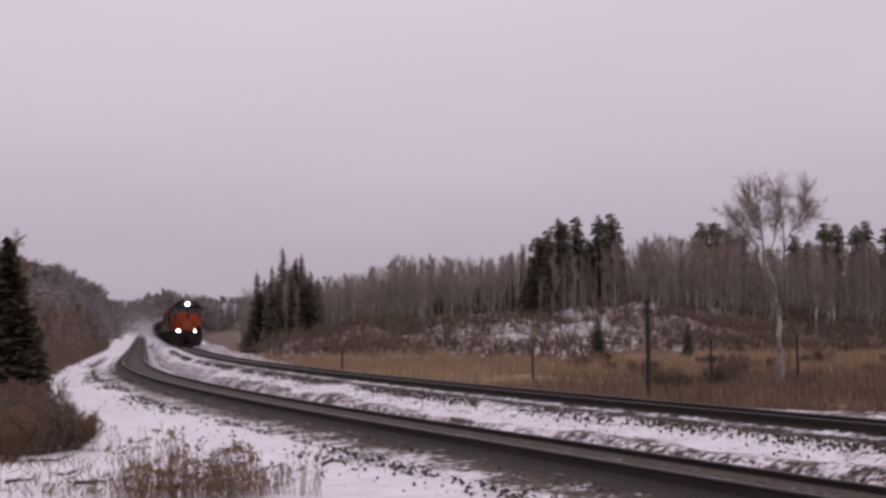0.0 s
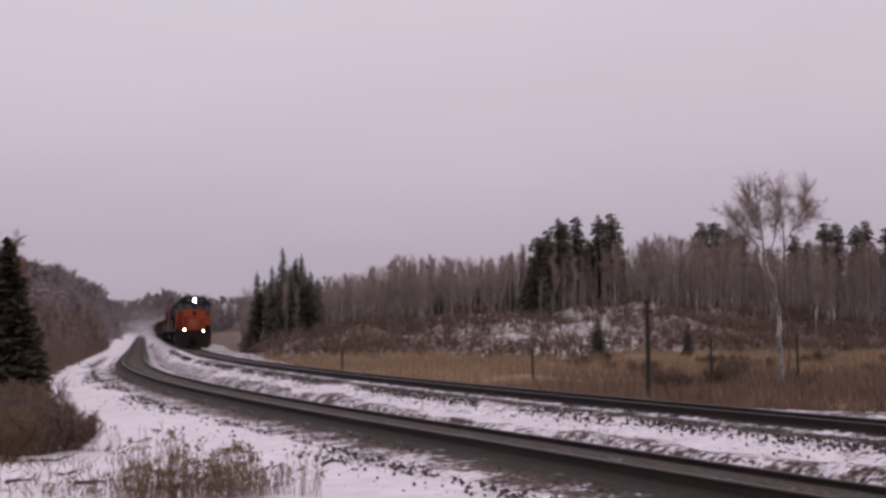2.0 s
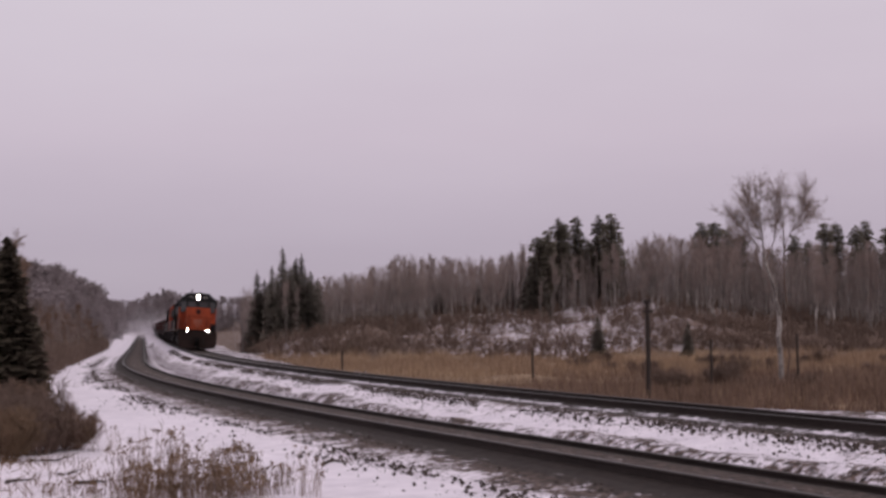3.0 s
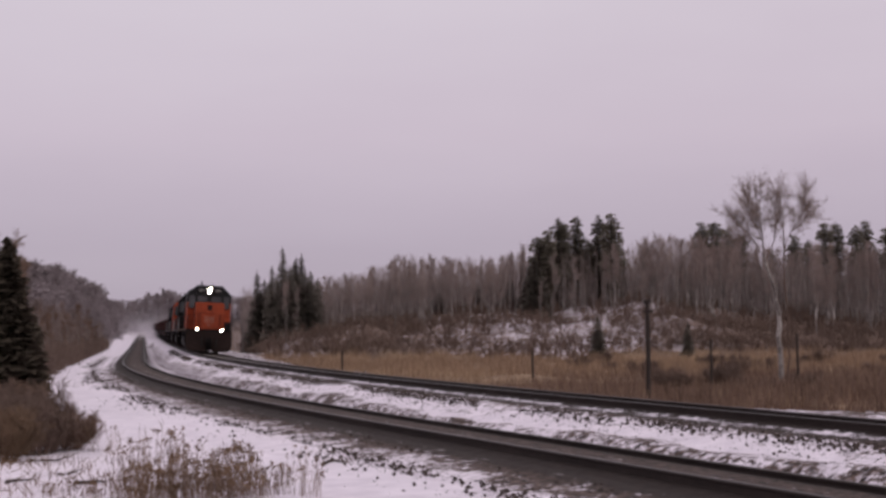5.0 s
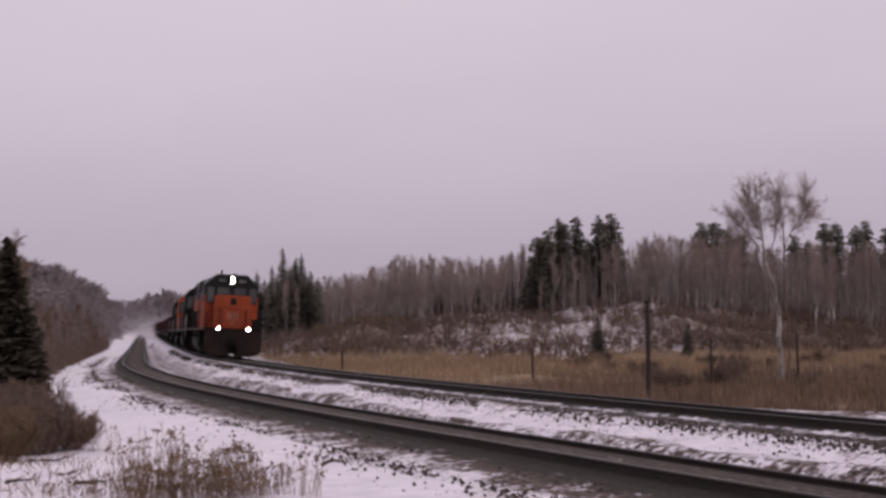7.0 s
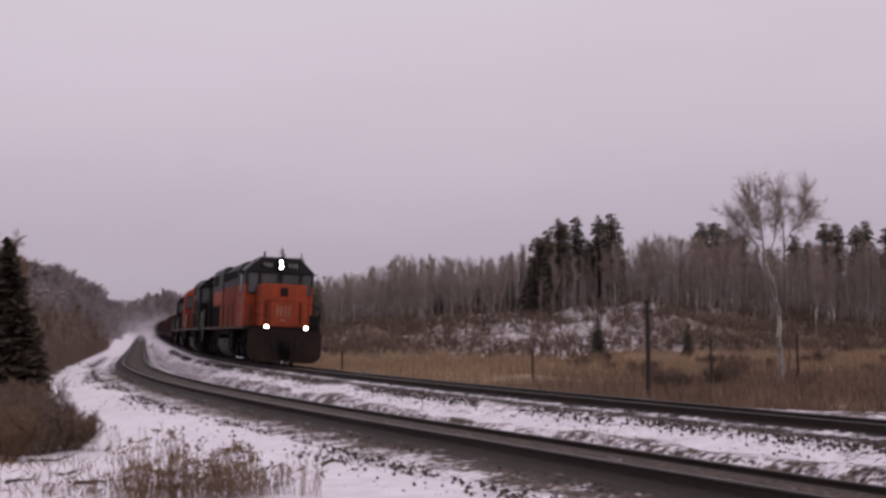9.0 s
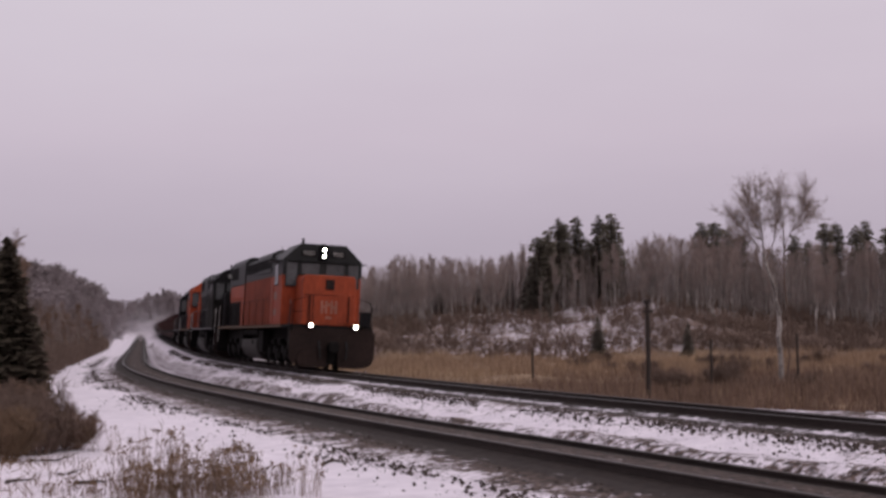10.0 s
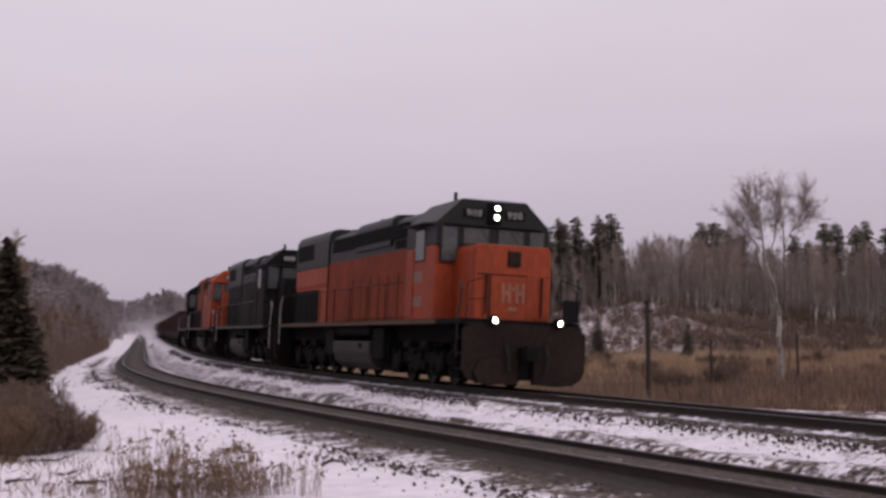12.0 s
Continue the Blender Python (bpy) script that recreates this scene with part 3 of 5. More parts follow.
    if lit:
        # builder's emblem, as plain bars
        part("emblem", boxes((-0.922, -0.907, -0.30, -0.22, 2.05, 2.52), (-0.922, -0.907, -0.14, -0.06, 2.05, 2.52), (-0.922, -0.907, 0.06, 0.14, 2.05, 2.52), (-0.922, -0.907, 0.22, 0.30, 2.05, 2.52), (-0.924, -0.907, -0.22, -0.14, 2.24, 2.33), (-0.924, -0.907, 0.14, 0.22, 2.24, 2.33), (-0.924, -0.907, -0.05, 0.05, 2.33, 2.42), (-0.924, -0.907, -0.11, 0.11, 1.86, 1.95)), M_EMBLEM, nose_ob, "faded white emblem")
    # cab
    XC0, XC1 = -4.75, -2.42
    lower = part("cab_body", prism([(-1.50, 1.60), (1.50, 1.60), (1.50, 3.46), (-1.50, 3.46)], XC0, XC1, bevel=0.03), cab_low, L)
    prof = [(-1.50, 3.46), (1.50, 3.46), (1.50, 4.05), (0.86, 4.66), (-0.86, 4.66), (-1.50, 4.05)]
    topc = part("cab_roof", prism(prof, XC0 - 0.05, XC1 + 0.08, bevel=0.025), cab_high, L, "dark cab roof with sloped shoulders")
    xf = XC1 + 0.085
    for y0, y1, z0, z1 in ((-1.36, -0.98, 3.08, 3.92), (-0.80, -0.14, 3.53, 3.92), (0.14, 0.80, 3.53, 3.92), (0.98, 1.36, 3.10, 3.92)):
        xw = xf
        wn_ = part("front_window", boxes((xw - 0.10, xw + 0.012, y0 - 0.04, y1 + 0.04, z0 - 0.04, z1 + 0.04), bevel=0.01), M_RUBBER, topc)
        part("pane", boxes((xw + 0.006, xw + 0.02, y0, y1, z0, z1), bevel=0.004), M_GLASS, wn_)
    for yy in (-0.4, 0.4):
        part("wiper", rods(((xf + 0.03, yy, 3.95), (xf + 0.035, yy + 0.25, 3.62)), r=0.008, seg=5), M_RUBBER, topc)
    for sy in (-1, 1):
        for x0, x1 in ((-3.95, -3.25),):
            yy = sy * 1.5
            a, b = sorted((yy - sy * 0.05, yy + sy * 0.012))
            sw = part("side_window", boxes((x0 - 0.04, x1 + 0.04, a, b, 3.08, 3.92), bevel=0.008), M_RUBBER, lower)
            a, b = sorted((yy + sy * 0.006, yy + sy * 0.02))
            part("pane", boxes((x0, x1, a, b, 3.12, 3.88)), M_GLASS, sw)
        a, b = sorted((sy * 1.5, sy * 1.75))
        part("armrest_awning", boxes((-4.3, -2.7, a, b, 3.99, 4.02)), M_ROOF, lower)
    if lit:
        part("cab_lettering", boxes((-4.1, -3.35, -1.507, -1.502, 2.55, 2.85), (-4.1, -3.35, -1.507, -1.502, 1.95, 2.2)), M_FAINT, lower, "faded illegible lettering")
    # headlight and number boards over the windows
    hx = XC1 + 0.09
    hl = part("headlight_housing", boxes((hx - 0.05, hx + 0.10, -0.19, 0.19, 4.07, 4.60), bevel=0.03), M_BLACK, topc)
    for zz in (4.215, 4.455):
        if lit:
            lamp_hood(hl, hx + 0.098, 0.0, zz, 0.062, 0.13)
        part("lens", rods(((hx + 0.095, 0, zz), (hx + 0.115, 0, zz)), r=0.056, seg=16), M_HEAD if lit else M_GLASS, hl, "lit twin headlight" if lit else "")
    for sy in (-1, 1):
        nb = part("number_board", boxes((hx - 0.04, hx + 0.012, sy * 0.55 - 0.29, sy * 0.55 + 0.29, 4.18, 4.42), bevel=0.01), M_BLACK, topc, "black number board")
        if number:
            m = Matrix.Translation((hx + 0.016, sy * 0.55, 4.30)) @ pose(0, 0, 0, 90, 0, 90)
            for k, digit in enumerate(number):
                part("digit", text_mesh(digit, 0.24, M_PALE, m @ Matrix.Translation(((k - 1) * 0.145, 0, 0))), None, nb, "white road number")
        else:
            for q_ in range(4):
                part("number_bar", boxes((hx + 0.010, hx + 0.016, sy * 0.55 - 0.22 + q_ * 0.115, sy * 0.55 - 0.14 + q_ * 0.115, 4.22, 4.38)), M_PALE, nb)
    part("horn", rods(((-3.9, -0.5, 4.64), (-3.9, -0.5, 4.98)), r=0.05), M_BLACK, topc)
    part("antenna", rods(((-3.4, 0.2, 4.66), (-3.4, 0.2, 4.76)), r=0.09), M_BLACK, topc)
    # long hood
    HW = 1.0

    def dome(w, z0, z1, top):
        """Half-round roof section: straight sides to z1, then an arc to the flat top."""
        arc = [(w - 0.36 * (1 - math.cos(a)) , z1 + (top - z1) * math.sin(a)) for a in (0, 0.4, 0.8, 1.2, 1.5708)]
        return [(-w, z0), (w, z0)] + arc + [(-y, z) for y, z in reversed(arc)]
    main = part("hood", prism([(-HW, 1.62), (HW, 1.62), (HW, 3.62), (-HW, 3.62)], -14.9, -4.75, bevel=0.02), hood, L)
    part("hood_roof", prism(dome(HW, 3.62, 4.22, 4.60), -14.9, -4.8), upper, L, "dark hood roof")
    for i in range(9):
        x = -12.6 + i * 0.95
        part("hood_door", boxes((x, x + 0.86, -HW - 0.022, -HW + 0.01, 1.72, 2.98), bevel=0.008), hood, main)
        part("hood_door", boxes((x, x + 0.86, HW - 0.01, HW + 0.022, 1.72, 2.98), bevel=0.008), hood, main)
        part("door_batten", boxes((x + 0.86, x + 0.95, -HW - 0.012, -HW + 0.01, 1.72, 2.98)), M_UNDER, main)
    grille(main, "air_grille", -7.4, -5.3, HW + 0.004, 3.66, 3.90, 3, "dark louvred air intake")
    part("dynamic_brake_hatch", prism(dome(1.06, 3.80, 4.40, 4.70), -11.4, -7.7), upper, L, "flared dynamic brake housing")
    grille(L, "brake_intake", -14.2, -6.2, 1.066, 3.96, 4.36, 6, "long dark louvred intake")
    part("exhaust_stack", boxes((-12.6, -11.7, -0.3, 0.3, 4.58, 4.76), bevel=0.03), M_BLACK, L, "sooty exhaust stack")
    for x in (-13.6, -10.3, -8.8):
        fan = bmesh.new()
        add_rod(fan, (x, 0, 4.58), (x, 0, 4.78 if x > -12 else 4.70), 0.62, seg=24)
        part("roof_fan", fan, M_ROOF, L, "round roof fan housing")
    # radiator end, wider and taller, with the low intake openings
    part("radiator_section", prism([(-HW, 1.62), (HW, 1.62), (HW, 2.85), (1.03, 2.95), (1.03, 3.55), (-1.03, 3.55), (-1.03, 2.95), (-HW, 2.85)], -19.5, -14.9, bevel=0.02), hood_rear, L)
    rad = part("radiator_roof", prism(dome(1.05, 3.55, 4.45, 4.82), -19.5, -14.85, bevel=0.02), upper, L, "dark radiator roof")
    grille(rad, "radiator_grille", -19.3, -16.9, 1.056, 3.86, 4.42, 7, "dark radiator grille")
    ti = part("low_air_intake", boxes((-19.45, -16.2, -1.02, 1.02, 1.66, 2.80), bevel=0.02), M_UNDER, L, "black low-level air intake")
    part("intake_frame", boxes(*[(-19.4 + i * 0.8, -19.33 + i * 0.8, -1.04, 1.04, 1.7, 2.78) for i in range(5)]), M_BLACK, ti)
    part("hood_end", boxes((-19.58, -19.48, -0.9, 0.9, 1.7, 4.3), bevel=0.02), upper, L)
    # side handrails
    for sy in (-1, 1):
        pr = [((x, sy * 1.46, 1.6), (x, sy * 1.46, 2.62)) for x in np.arange(-19.6, -4.9, 1.85)]
        pr.append(((-19.7, sy * 1.46, 2.62), (-4.85, sy * 1.46, 2.62)))
        part("side_handrail", rods(*pr, r=0.013, seg=5), M_PILOT if lit else M_GREY, L)
        part("grab_rail", rods(((-19.95, sy * 1.48, 0.9), (-19.95, sy * 1.48, 2.3)), ((-19.95, sy * 1.48, 2.3), (-19.7, sy * 1.46, 2.62)), r=0.025), M_PALE, L)
        part("grab_rail", rods(((-0.65, sy * 1.48, 0.7), (-0.65, sy * 1.48, 1.7)), ((-0.65, sy * 1.48, 1.7), (-0.45, sy * 1.48, 2.3)), ((-0.45, sy * 1.48, 2.3), (-0.7, sy * 1.46, 2.5)), r=0.025), M_PALE if not lit else M_TANK, L, "pale corner grab rail")
    # tank, air tanks, trucks
    tank = prism([(-1.30, 0.42), (-1.05, 0.22), (1.05, 0.22), (1.30, 0.42), (1.42, 0.70), (1.42, 1.04), (-1.42, 1.04), (-1.42, 0.70)], -12.3, -8.2, bevel=0.05)
    tk = part("fuel_tank", tank, M_TANK, L, "dusty grey fuel tank")
    part("fuel_filler", boxes((-9.2, -9.0, -1.46, -1.40, 0.84, 0.98)), M_UNDER, tk)
    for sy in (-1, 1):
        part("air_reservoir", rods(((-12.2, sy * 1.25, 1.34), (-8.4, sy * 1.25, 1.34)), r=0.14, seg=12), M_UNDER, L)
    for sy in (-1, 1):
        a, b = sorted((sy * 0.75, sy * 1.36))
        part("battery_box", boxes((-8.05, -7.0, a, b, 0.55, 1.42), bevel=0.03), M_UNDER, L)
        part("sand_trap_box", boxes((-13.5, -12.45, a, b, 0.62, 1.42), bevel=0.03), M_UNDER, L)
        for xp in (-1.75, -7.0):
            part("sand_pipe", rods(((xp, sy * 1.18, 1.4), (xp + 0.03, sy * 1.18, 0.35)), r=0.03), M_UNDER, L)
        for xs in (-14.9, -4.75):
            part("hood_seam", boxes((xs - 0.02, xs + 0.02, *sorted((sy * 1.0, sy * 1.035)), 1.66, 3.55)), M_UNDER, L)
    part("cab_door", boxes((-4.66, -4.08, -1.53, -1.49, 1.7, 3.4), bevel=0.01), cab_low, lower)
    part("cab_sun_visor", boxes((XC1 + 0.05, XC1 + 0.20, -1.3, 1.3, 3.985, 4.01)), M_ROOF, topc)
    loco_truck(L, -4.35)
    loco_truck(L, -16.05)
    return L


LOCO_LEN = 21.35


def shorten(L, cut, at=-12.62):
    """A shorter sister type: all that lies behind a section is moved up."""
    for ob in L.children_recursive:
        if ob.name.startswith("wheelset"):
            continue
        me = ob.data
        co = np.empty(len(me.vertices) * 3)
        me.vertices.foreach_get("co", co)
        co[0::3] += np.where(co[0::3] < at, cut, 0.0)
        me.vertices.foreach_set("co", co)
        me.update()
    for i, (w, rest, radius) in enumerate(WHEELSETS):
        if w in L.children_recursive and rest.x < at:
            w.location = rest + Vector((cut, 0, 0))
            WHEELSETS[i] = (w, rest + Vector((cut, 0, 0)), radius)


LEAD = build_loco("orange and black diesel locomotive with lit headlights leading the train", M_ORANGE_DULL, M_ROOF, M_ORANGE, M_ROOF, M_ORANGE, M_YELLOW, True, "900", M_ORANGE)
LOCO_B = build_loco("dull black and grey second diesel locomotive of the train", M_DULL, M_ROOF, M_DULL, M_BLACK, M_BLACK, M_GREY, False, "", M_BLACK)
shorten(LOCO_B, 2.6)
LOCO_C = build_loco("weathered all-orange third diesel locomotive of the train", M_ORANGE, M_ORANGE_DULL, M_ORANGE, M_ORANGE, M_ORANGE, M_YELLOW, False, "", M_ORANGE_DULL)
LOCO_D = build_loco("black fourth diesel locomotive ahead of the ore cars", M_BLACK, M_BLACK, M_BLACK, M_BLACK, M_BLACK, M_GREY, False, "", M_BLACK)


def build_ore_car():
    """A short ore hopper. x forward from the front end sill."""
    C = thing("ore_car", "rust-brown loaded steel ore hopper car", "freight car", "ore cars of the train")
    n0, n1 = -7.05, -0.25
    bm = bmesh.new()
    ring0 = [(n0 + 1.6, -0.7, 0.75), (n1 - 1.6, -0.7, 0.75), (n1 - 1.6, 0.7, 0.75), (n0 + 1.6, 0.7, 0.75)]
    ring1 = [(n0, -1.42, 1.65), (n1, -1.42, 1.65), (n1, 1.42, 1.65), (n0, 1.42, 1.65)]
    ring2 = [(n0, -1.42, 3.05), (n1, -1.42, 3.05), (n1, 1.42, 3.05), (n0, 1.42, 3.05)]
    rings = [[bm.verts.new(p_) for p_ in r] for r in (ring0, ring1, ring2)]
    for a, b in zip(rings, rings[1:]):
        for i in range(4):
            bm.faces.new((a[i], a[(i + 1) % 4], b[(i + 1) % 4], b[i]))
    bm.faces.new(rings[0][::-1])
    bm.faces.new(rings[2])
    bmesh.ops.recalc_face_normals(bm, faces=bm.faces)
    body = part("hopper_body", bm, M_ORECAR, C)
    part("top_rim", boxes((n0 - 0.04, n1 + 0.04, -1.50, -1.38, 2.98, 3.14), (n0 - 0.04, n1 + 0.04, 1.38, 1.50, 2.98, 3.14), (n0 - 0.05, n0 + 0.07, -1.38, 1.38, 2.98, 3.14), (n1 - 0.07, n1 + 0.05, -1.38, 1.38, 2.98, 3.14), bevel=0.015), M_ORECAR, body)
    for i in range(8):
        x = n0 + 0.05 + i * (n1 - n0 - 0.2) / 7
        for sy in (-1, 1):
            a, b = sorted((sy * 1.41, sy * 1.50))
            part("side_post", boxes((x, x + 0.10, a, b, 1.65, 2.98)), M_ORECAR, body)
    part("side_sill", boxes((n0 - 0.1, n1 + 0.1, -1.46, -1.30, 1.40, 1.66), (n0 - 0.1, n1 + 0.1, 1.30, 1.46, 1.40, 1.66), (n0 - 0.1, n1 + 0.1, -0.25, 0.25, 0.95, 1.40), bevel=0.01), M_UNDER, C)
    lv, lf = [], []
    rr = random.Random(4)
    for i in range(9):
        for j in range(5):
            u, v = i / 8, j / 4
            lv.append((n0 + 0.1 + u * (n1 - n0 - 0.2), -1.36 + v * 2.72, 3.06 + 0.42 * math.sin(math.pi * u) ** 0.7 * math.sin(math.pi * v) + rr.uniform(-0.03, 0.03)))
    for i in range(8):
        for j in range(4):
            a = i * 5 + j
            lf.append((a, a + 5, a + 6, a + 1))
    part("ore_heap", mesh_from("ore_heap", lv, lf, M_ORE), None, C, "heaped dark ore load")
    for e, f in ((n1, 1), (n0, -1)):
        a, b = sorted((e, e + f * 0.5))
        part("coupler", boxes((a, b, -0.14, 0.14, 0.72, 1.0), bevel=0.03), M_UNDER, C)
        part("ladder", rods(*[((e + f * 0.04, -1.35, z), (e + f * 0.04, -0.95, z)) for z in np.arange(1.2, 3.0, 0.35)], r=0.015, seg=5), M_ORECAR, C)
    for xc in (n1 - 1.1, n0 + 1.1):
        t = part("truck", boxes((xc - 1.1, xc + 1.1, -1.08, -0.96, 0.36, 0.62), (xc - 1.1, xc + 1.1, 0.96, 1.08, 0.36, 0.62), (xc - 0.3, xc + 0.3, -1.05, 1.05, 0.4, 0.78), bevel=0.03), M_UNDER, C, "grimy four-wheel truck")
        for dx in (-0.84, 0.84):
            w = part("wheelset", WHEEL_CAR, None, t)
            w.location = (xc + dx, 0, 0.42)
    return C


ORE = [build_ore_car()]
ORE_LEN, N_ORE = 7.55, 34
for _ in range(N_ORE - 1):
    ORE.append(copy_thing(ORE[0], Matrix.Identity(4)))
for c_ in ORE:
    for o_ in c_.children_recursive:
        if o_.name.startswith("wheelset"):
            WHEELSETS.append((o_, Vector(o_.location), 0.42))



def blown_snow(seed, length, height, count, label):
    """Powder whirled up by the train: loose flecks, thickest near the ground. x along the line, z up."""
    rng = np.random.RandomState(seed)
    p_ = np.column_stack((rng.normal(size=count) * length / 3, rng.normal(size=count) * 4.2, height * np.abs(rng.normal(size=count)) * 0.5))
    p_[:, 2] *= 0.5 + 0.5 * np.clip(1 + p_[:, 0] / length, 0, 1.5)
    tri = p_[:, None, :] + rng.normal(size=(count, 3, 3)) * 0.045
    me = mesh_from("blown_snow", tri.reshape(-1, 3).tolist(), np.arange(3 * count).reshape(-1, 3).tolist(), M_POWDER)
    return tagged(new("blown_snow", me), label, "blown snow", kind="stuff")


SNOW_TRAIL = blown_snow(71, 90, 6.0, 17000, "white powder snow whirled up along the ore cars")
SNOW_HANG = blown_snow(72, 160, 5.0, 17000, "thin white powder snow hanging over the far line")

SPEED, SLOW = 8.74238, -0.0450051


def front_s(t):
    """How far along the line the train's face stands at t seconds."""
    return SPEED * (t - 12.0) + 0.5 * SLOW * (t - 12.0) ** 2


def car_pose(s, front_bogie, rear_bogie):
    a, b = on_line(s - front_bogie), on_line(s - rear_bogie)
    d = (a - b).normalized()
    flat = Vector((-d.y, d.x, 0)).normalized()
    up = d.cross(flat)
    rot = Matrix((d, flat, up)).transposed().to_4x4()
    return Matrix.Translation(a + d * front_bogie) @ rot @ pose(0, 0, 0, -math.degrees(CANT), 0, 0)


def motions():
    times = [i * 0.5 for i in range(25)]
    back = 0.0
    train = []
    for L in (LEAD, LOCO_B, LOCO_C, LOCO_D):
        cut = 2.6 if L is LOCO_B else 0.0
        train.append((L, back, 4.35, 16.05 - cut))
        back += LOCO_LEN - cut
    for c in ORE:
        train.append((c, back, 1.35, 5.95))
        back += ORE_LEN
    for ob, gap, f, r in train:
        walk(ob, [(t, car_pose(front_s(t) - gap, f, r)) for t in times])
    # powder hangs behind: one cloud drifts after the train, one stays over the far line
    walk(SNOW_TRAIL, [(t, Matrix.Translation(on_line(-330 + 5.0 * t, -2.5, -0.2)) @ pose(0, 0, 0, 0, 0, math.degrees(float(heading(-330))) - 90)) for t in (0.0, 3.0, 6.0, 9.0, 12.0)])
    walk(SNOW_HANG, [(t, Matrix.Translation(on_line(-420 + 1.0 * t, -1.0, 0.2)) @ pose(0, 0, 0, 0, 0, math.degrees(float(heading(-330))) - 90)) for t in (0.0, 6.0, 12.0)])
    # wheels roll with the distance covered
    rows_t = [i / 15 for i in range(181)]
    for ob, rest, radius in WHEELSETS:
        walk(ob, [(t, Matrix.Translation(rest) @ Matrix.Rotation((front_s(t) - front_s(0)) / radius, 4, "Y")) for t in rows_t])


# ---- plants ----
def stick_mesh(name, segs, material, sides=4):
    """Tapered sticks: rows of (p0, p1, r0, r1)."""
    segs = np.array([[*a, *b, r0, r1] for a, b, r0, r1 in segs], float)
    a, b = segs[:, :3], segs[:, 3:6]
    d = b - a
    d /= np.linalg.norm(d, axis=1, keepdims=True) + 1e-9
    ref = np.where(np.abs(d[:, 2:3]) > 0.9, np.array([[1.0, 0, 0]]), np.array([[0, 0, 1.0]]))
    u = np.cross(d, ref)
    u /= np.linalg.norm(u, axis=1, keepdims=True) + 1e-9
    v = np.cross(d, u)
    verts = []
    for k in range(sides):
        w = math.cos(2 * math.pi * k / sides) * u + math.sin(2 * math.pi * k / sides) * v
        verts.append(a + w * segs[:, 6:7])
        verts.append(b + w * segs[:, 7:8])
    n_ = len(segs)
    V = np.stack(verts, 1).reshape(-1, 3)
    base = np.arange(n_) * 2 * sides
    F = [np.stack((base + 2 * k, base + 2 * ((k + 1) % sides), base + 2 * ((k + 1) % sides) + 1, base + 2 * k + 1), 1) for k in range(sides)]
    return mesh_from(name, V.tolist(), np.concatenate(F).tolist(), material)


def shard_mesh(name, tris, material):
    """Loose three-cornered leaves, blades or twigs: an array (n, 3, 3)."""
    T = np.asarray(tris, float).reshape(-1, 3)
    return mesh_from(name, T.tolist(), np.arange(len(T)).reshape(-1, 3).tolist(), material)


def slivers(base, tip, width, rng):
    """Thin triangles from base to tip, with random facing."""
    base, tip = np.asarray(base, float), np.asarray(tip, float)
    side = rng.normal(size=base.shape)
    d = tip - base
    side -= d * (side * d).sum(1, keepdims=True) / ((d * d).sum(1, keepdims=True) + 1e-9)
    side /= np.linalg.norm(side, axis=1, keepdims=True) + 1e-9
    w = np.broadcast_to(np.asarray(width, float), (len(base),))[:, None] / 2
    return np.stack((base - side * w, base + side * w, tip), 1)


def twig_fan(points, dirs, rng, length, width, levels=2, fan=4, up=0.35):
    """Twigs and twiglets that leave the given points about the given ways."""
    out = []
    p_, d_ = np.asarray(points, float), np.asarray(dirs, float)
    for lev in range(levels):
        k = fan
        p2 = np.repeat(p_, k, 0)
        d2 = np.repeat(d_, k, 0) + rng.normal(size=(len(p_) * k, 3)) * 0.55
        d2[:, 2] += up
        d2 /= np.linalg.norm(d2, axis=1, keepdims=True) + 1e-9
        ln = length * (0.62 ** lev) * rng.uniform(0.5, 1.15, (len(p2), 1))
        tip = p2 + d2 * ln
        out.append(slivers(p2, tip, width * (0.72 ** lev), rng))
        mid = p2 + d2 * ln * rng.uniform(0.4, 0.95, (len(p2), 1))
        p_, d_ = mid, d2
    return np.concatenate(out)


def limb_points(a, b, rng, n_, bow=0.06):
    a, b = np.array(a, float), np.array(b, float)
    t = np.linspace(0, 1, n_)[:, None]
    L_ = np.linalg.norm(b - a)
    p_ = a + (b - a) * t
    p_ += np.sin(math.pi * t) * rng.normal(size=3) * bow * L_
    p_[1:-1] += rng.normal(size=(n_ - 2, 3)) * 0.02 * L_
    return p_


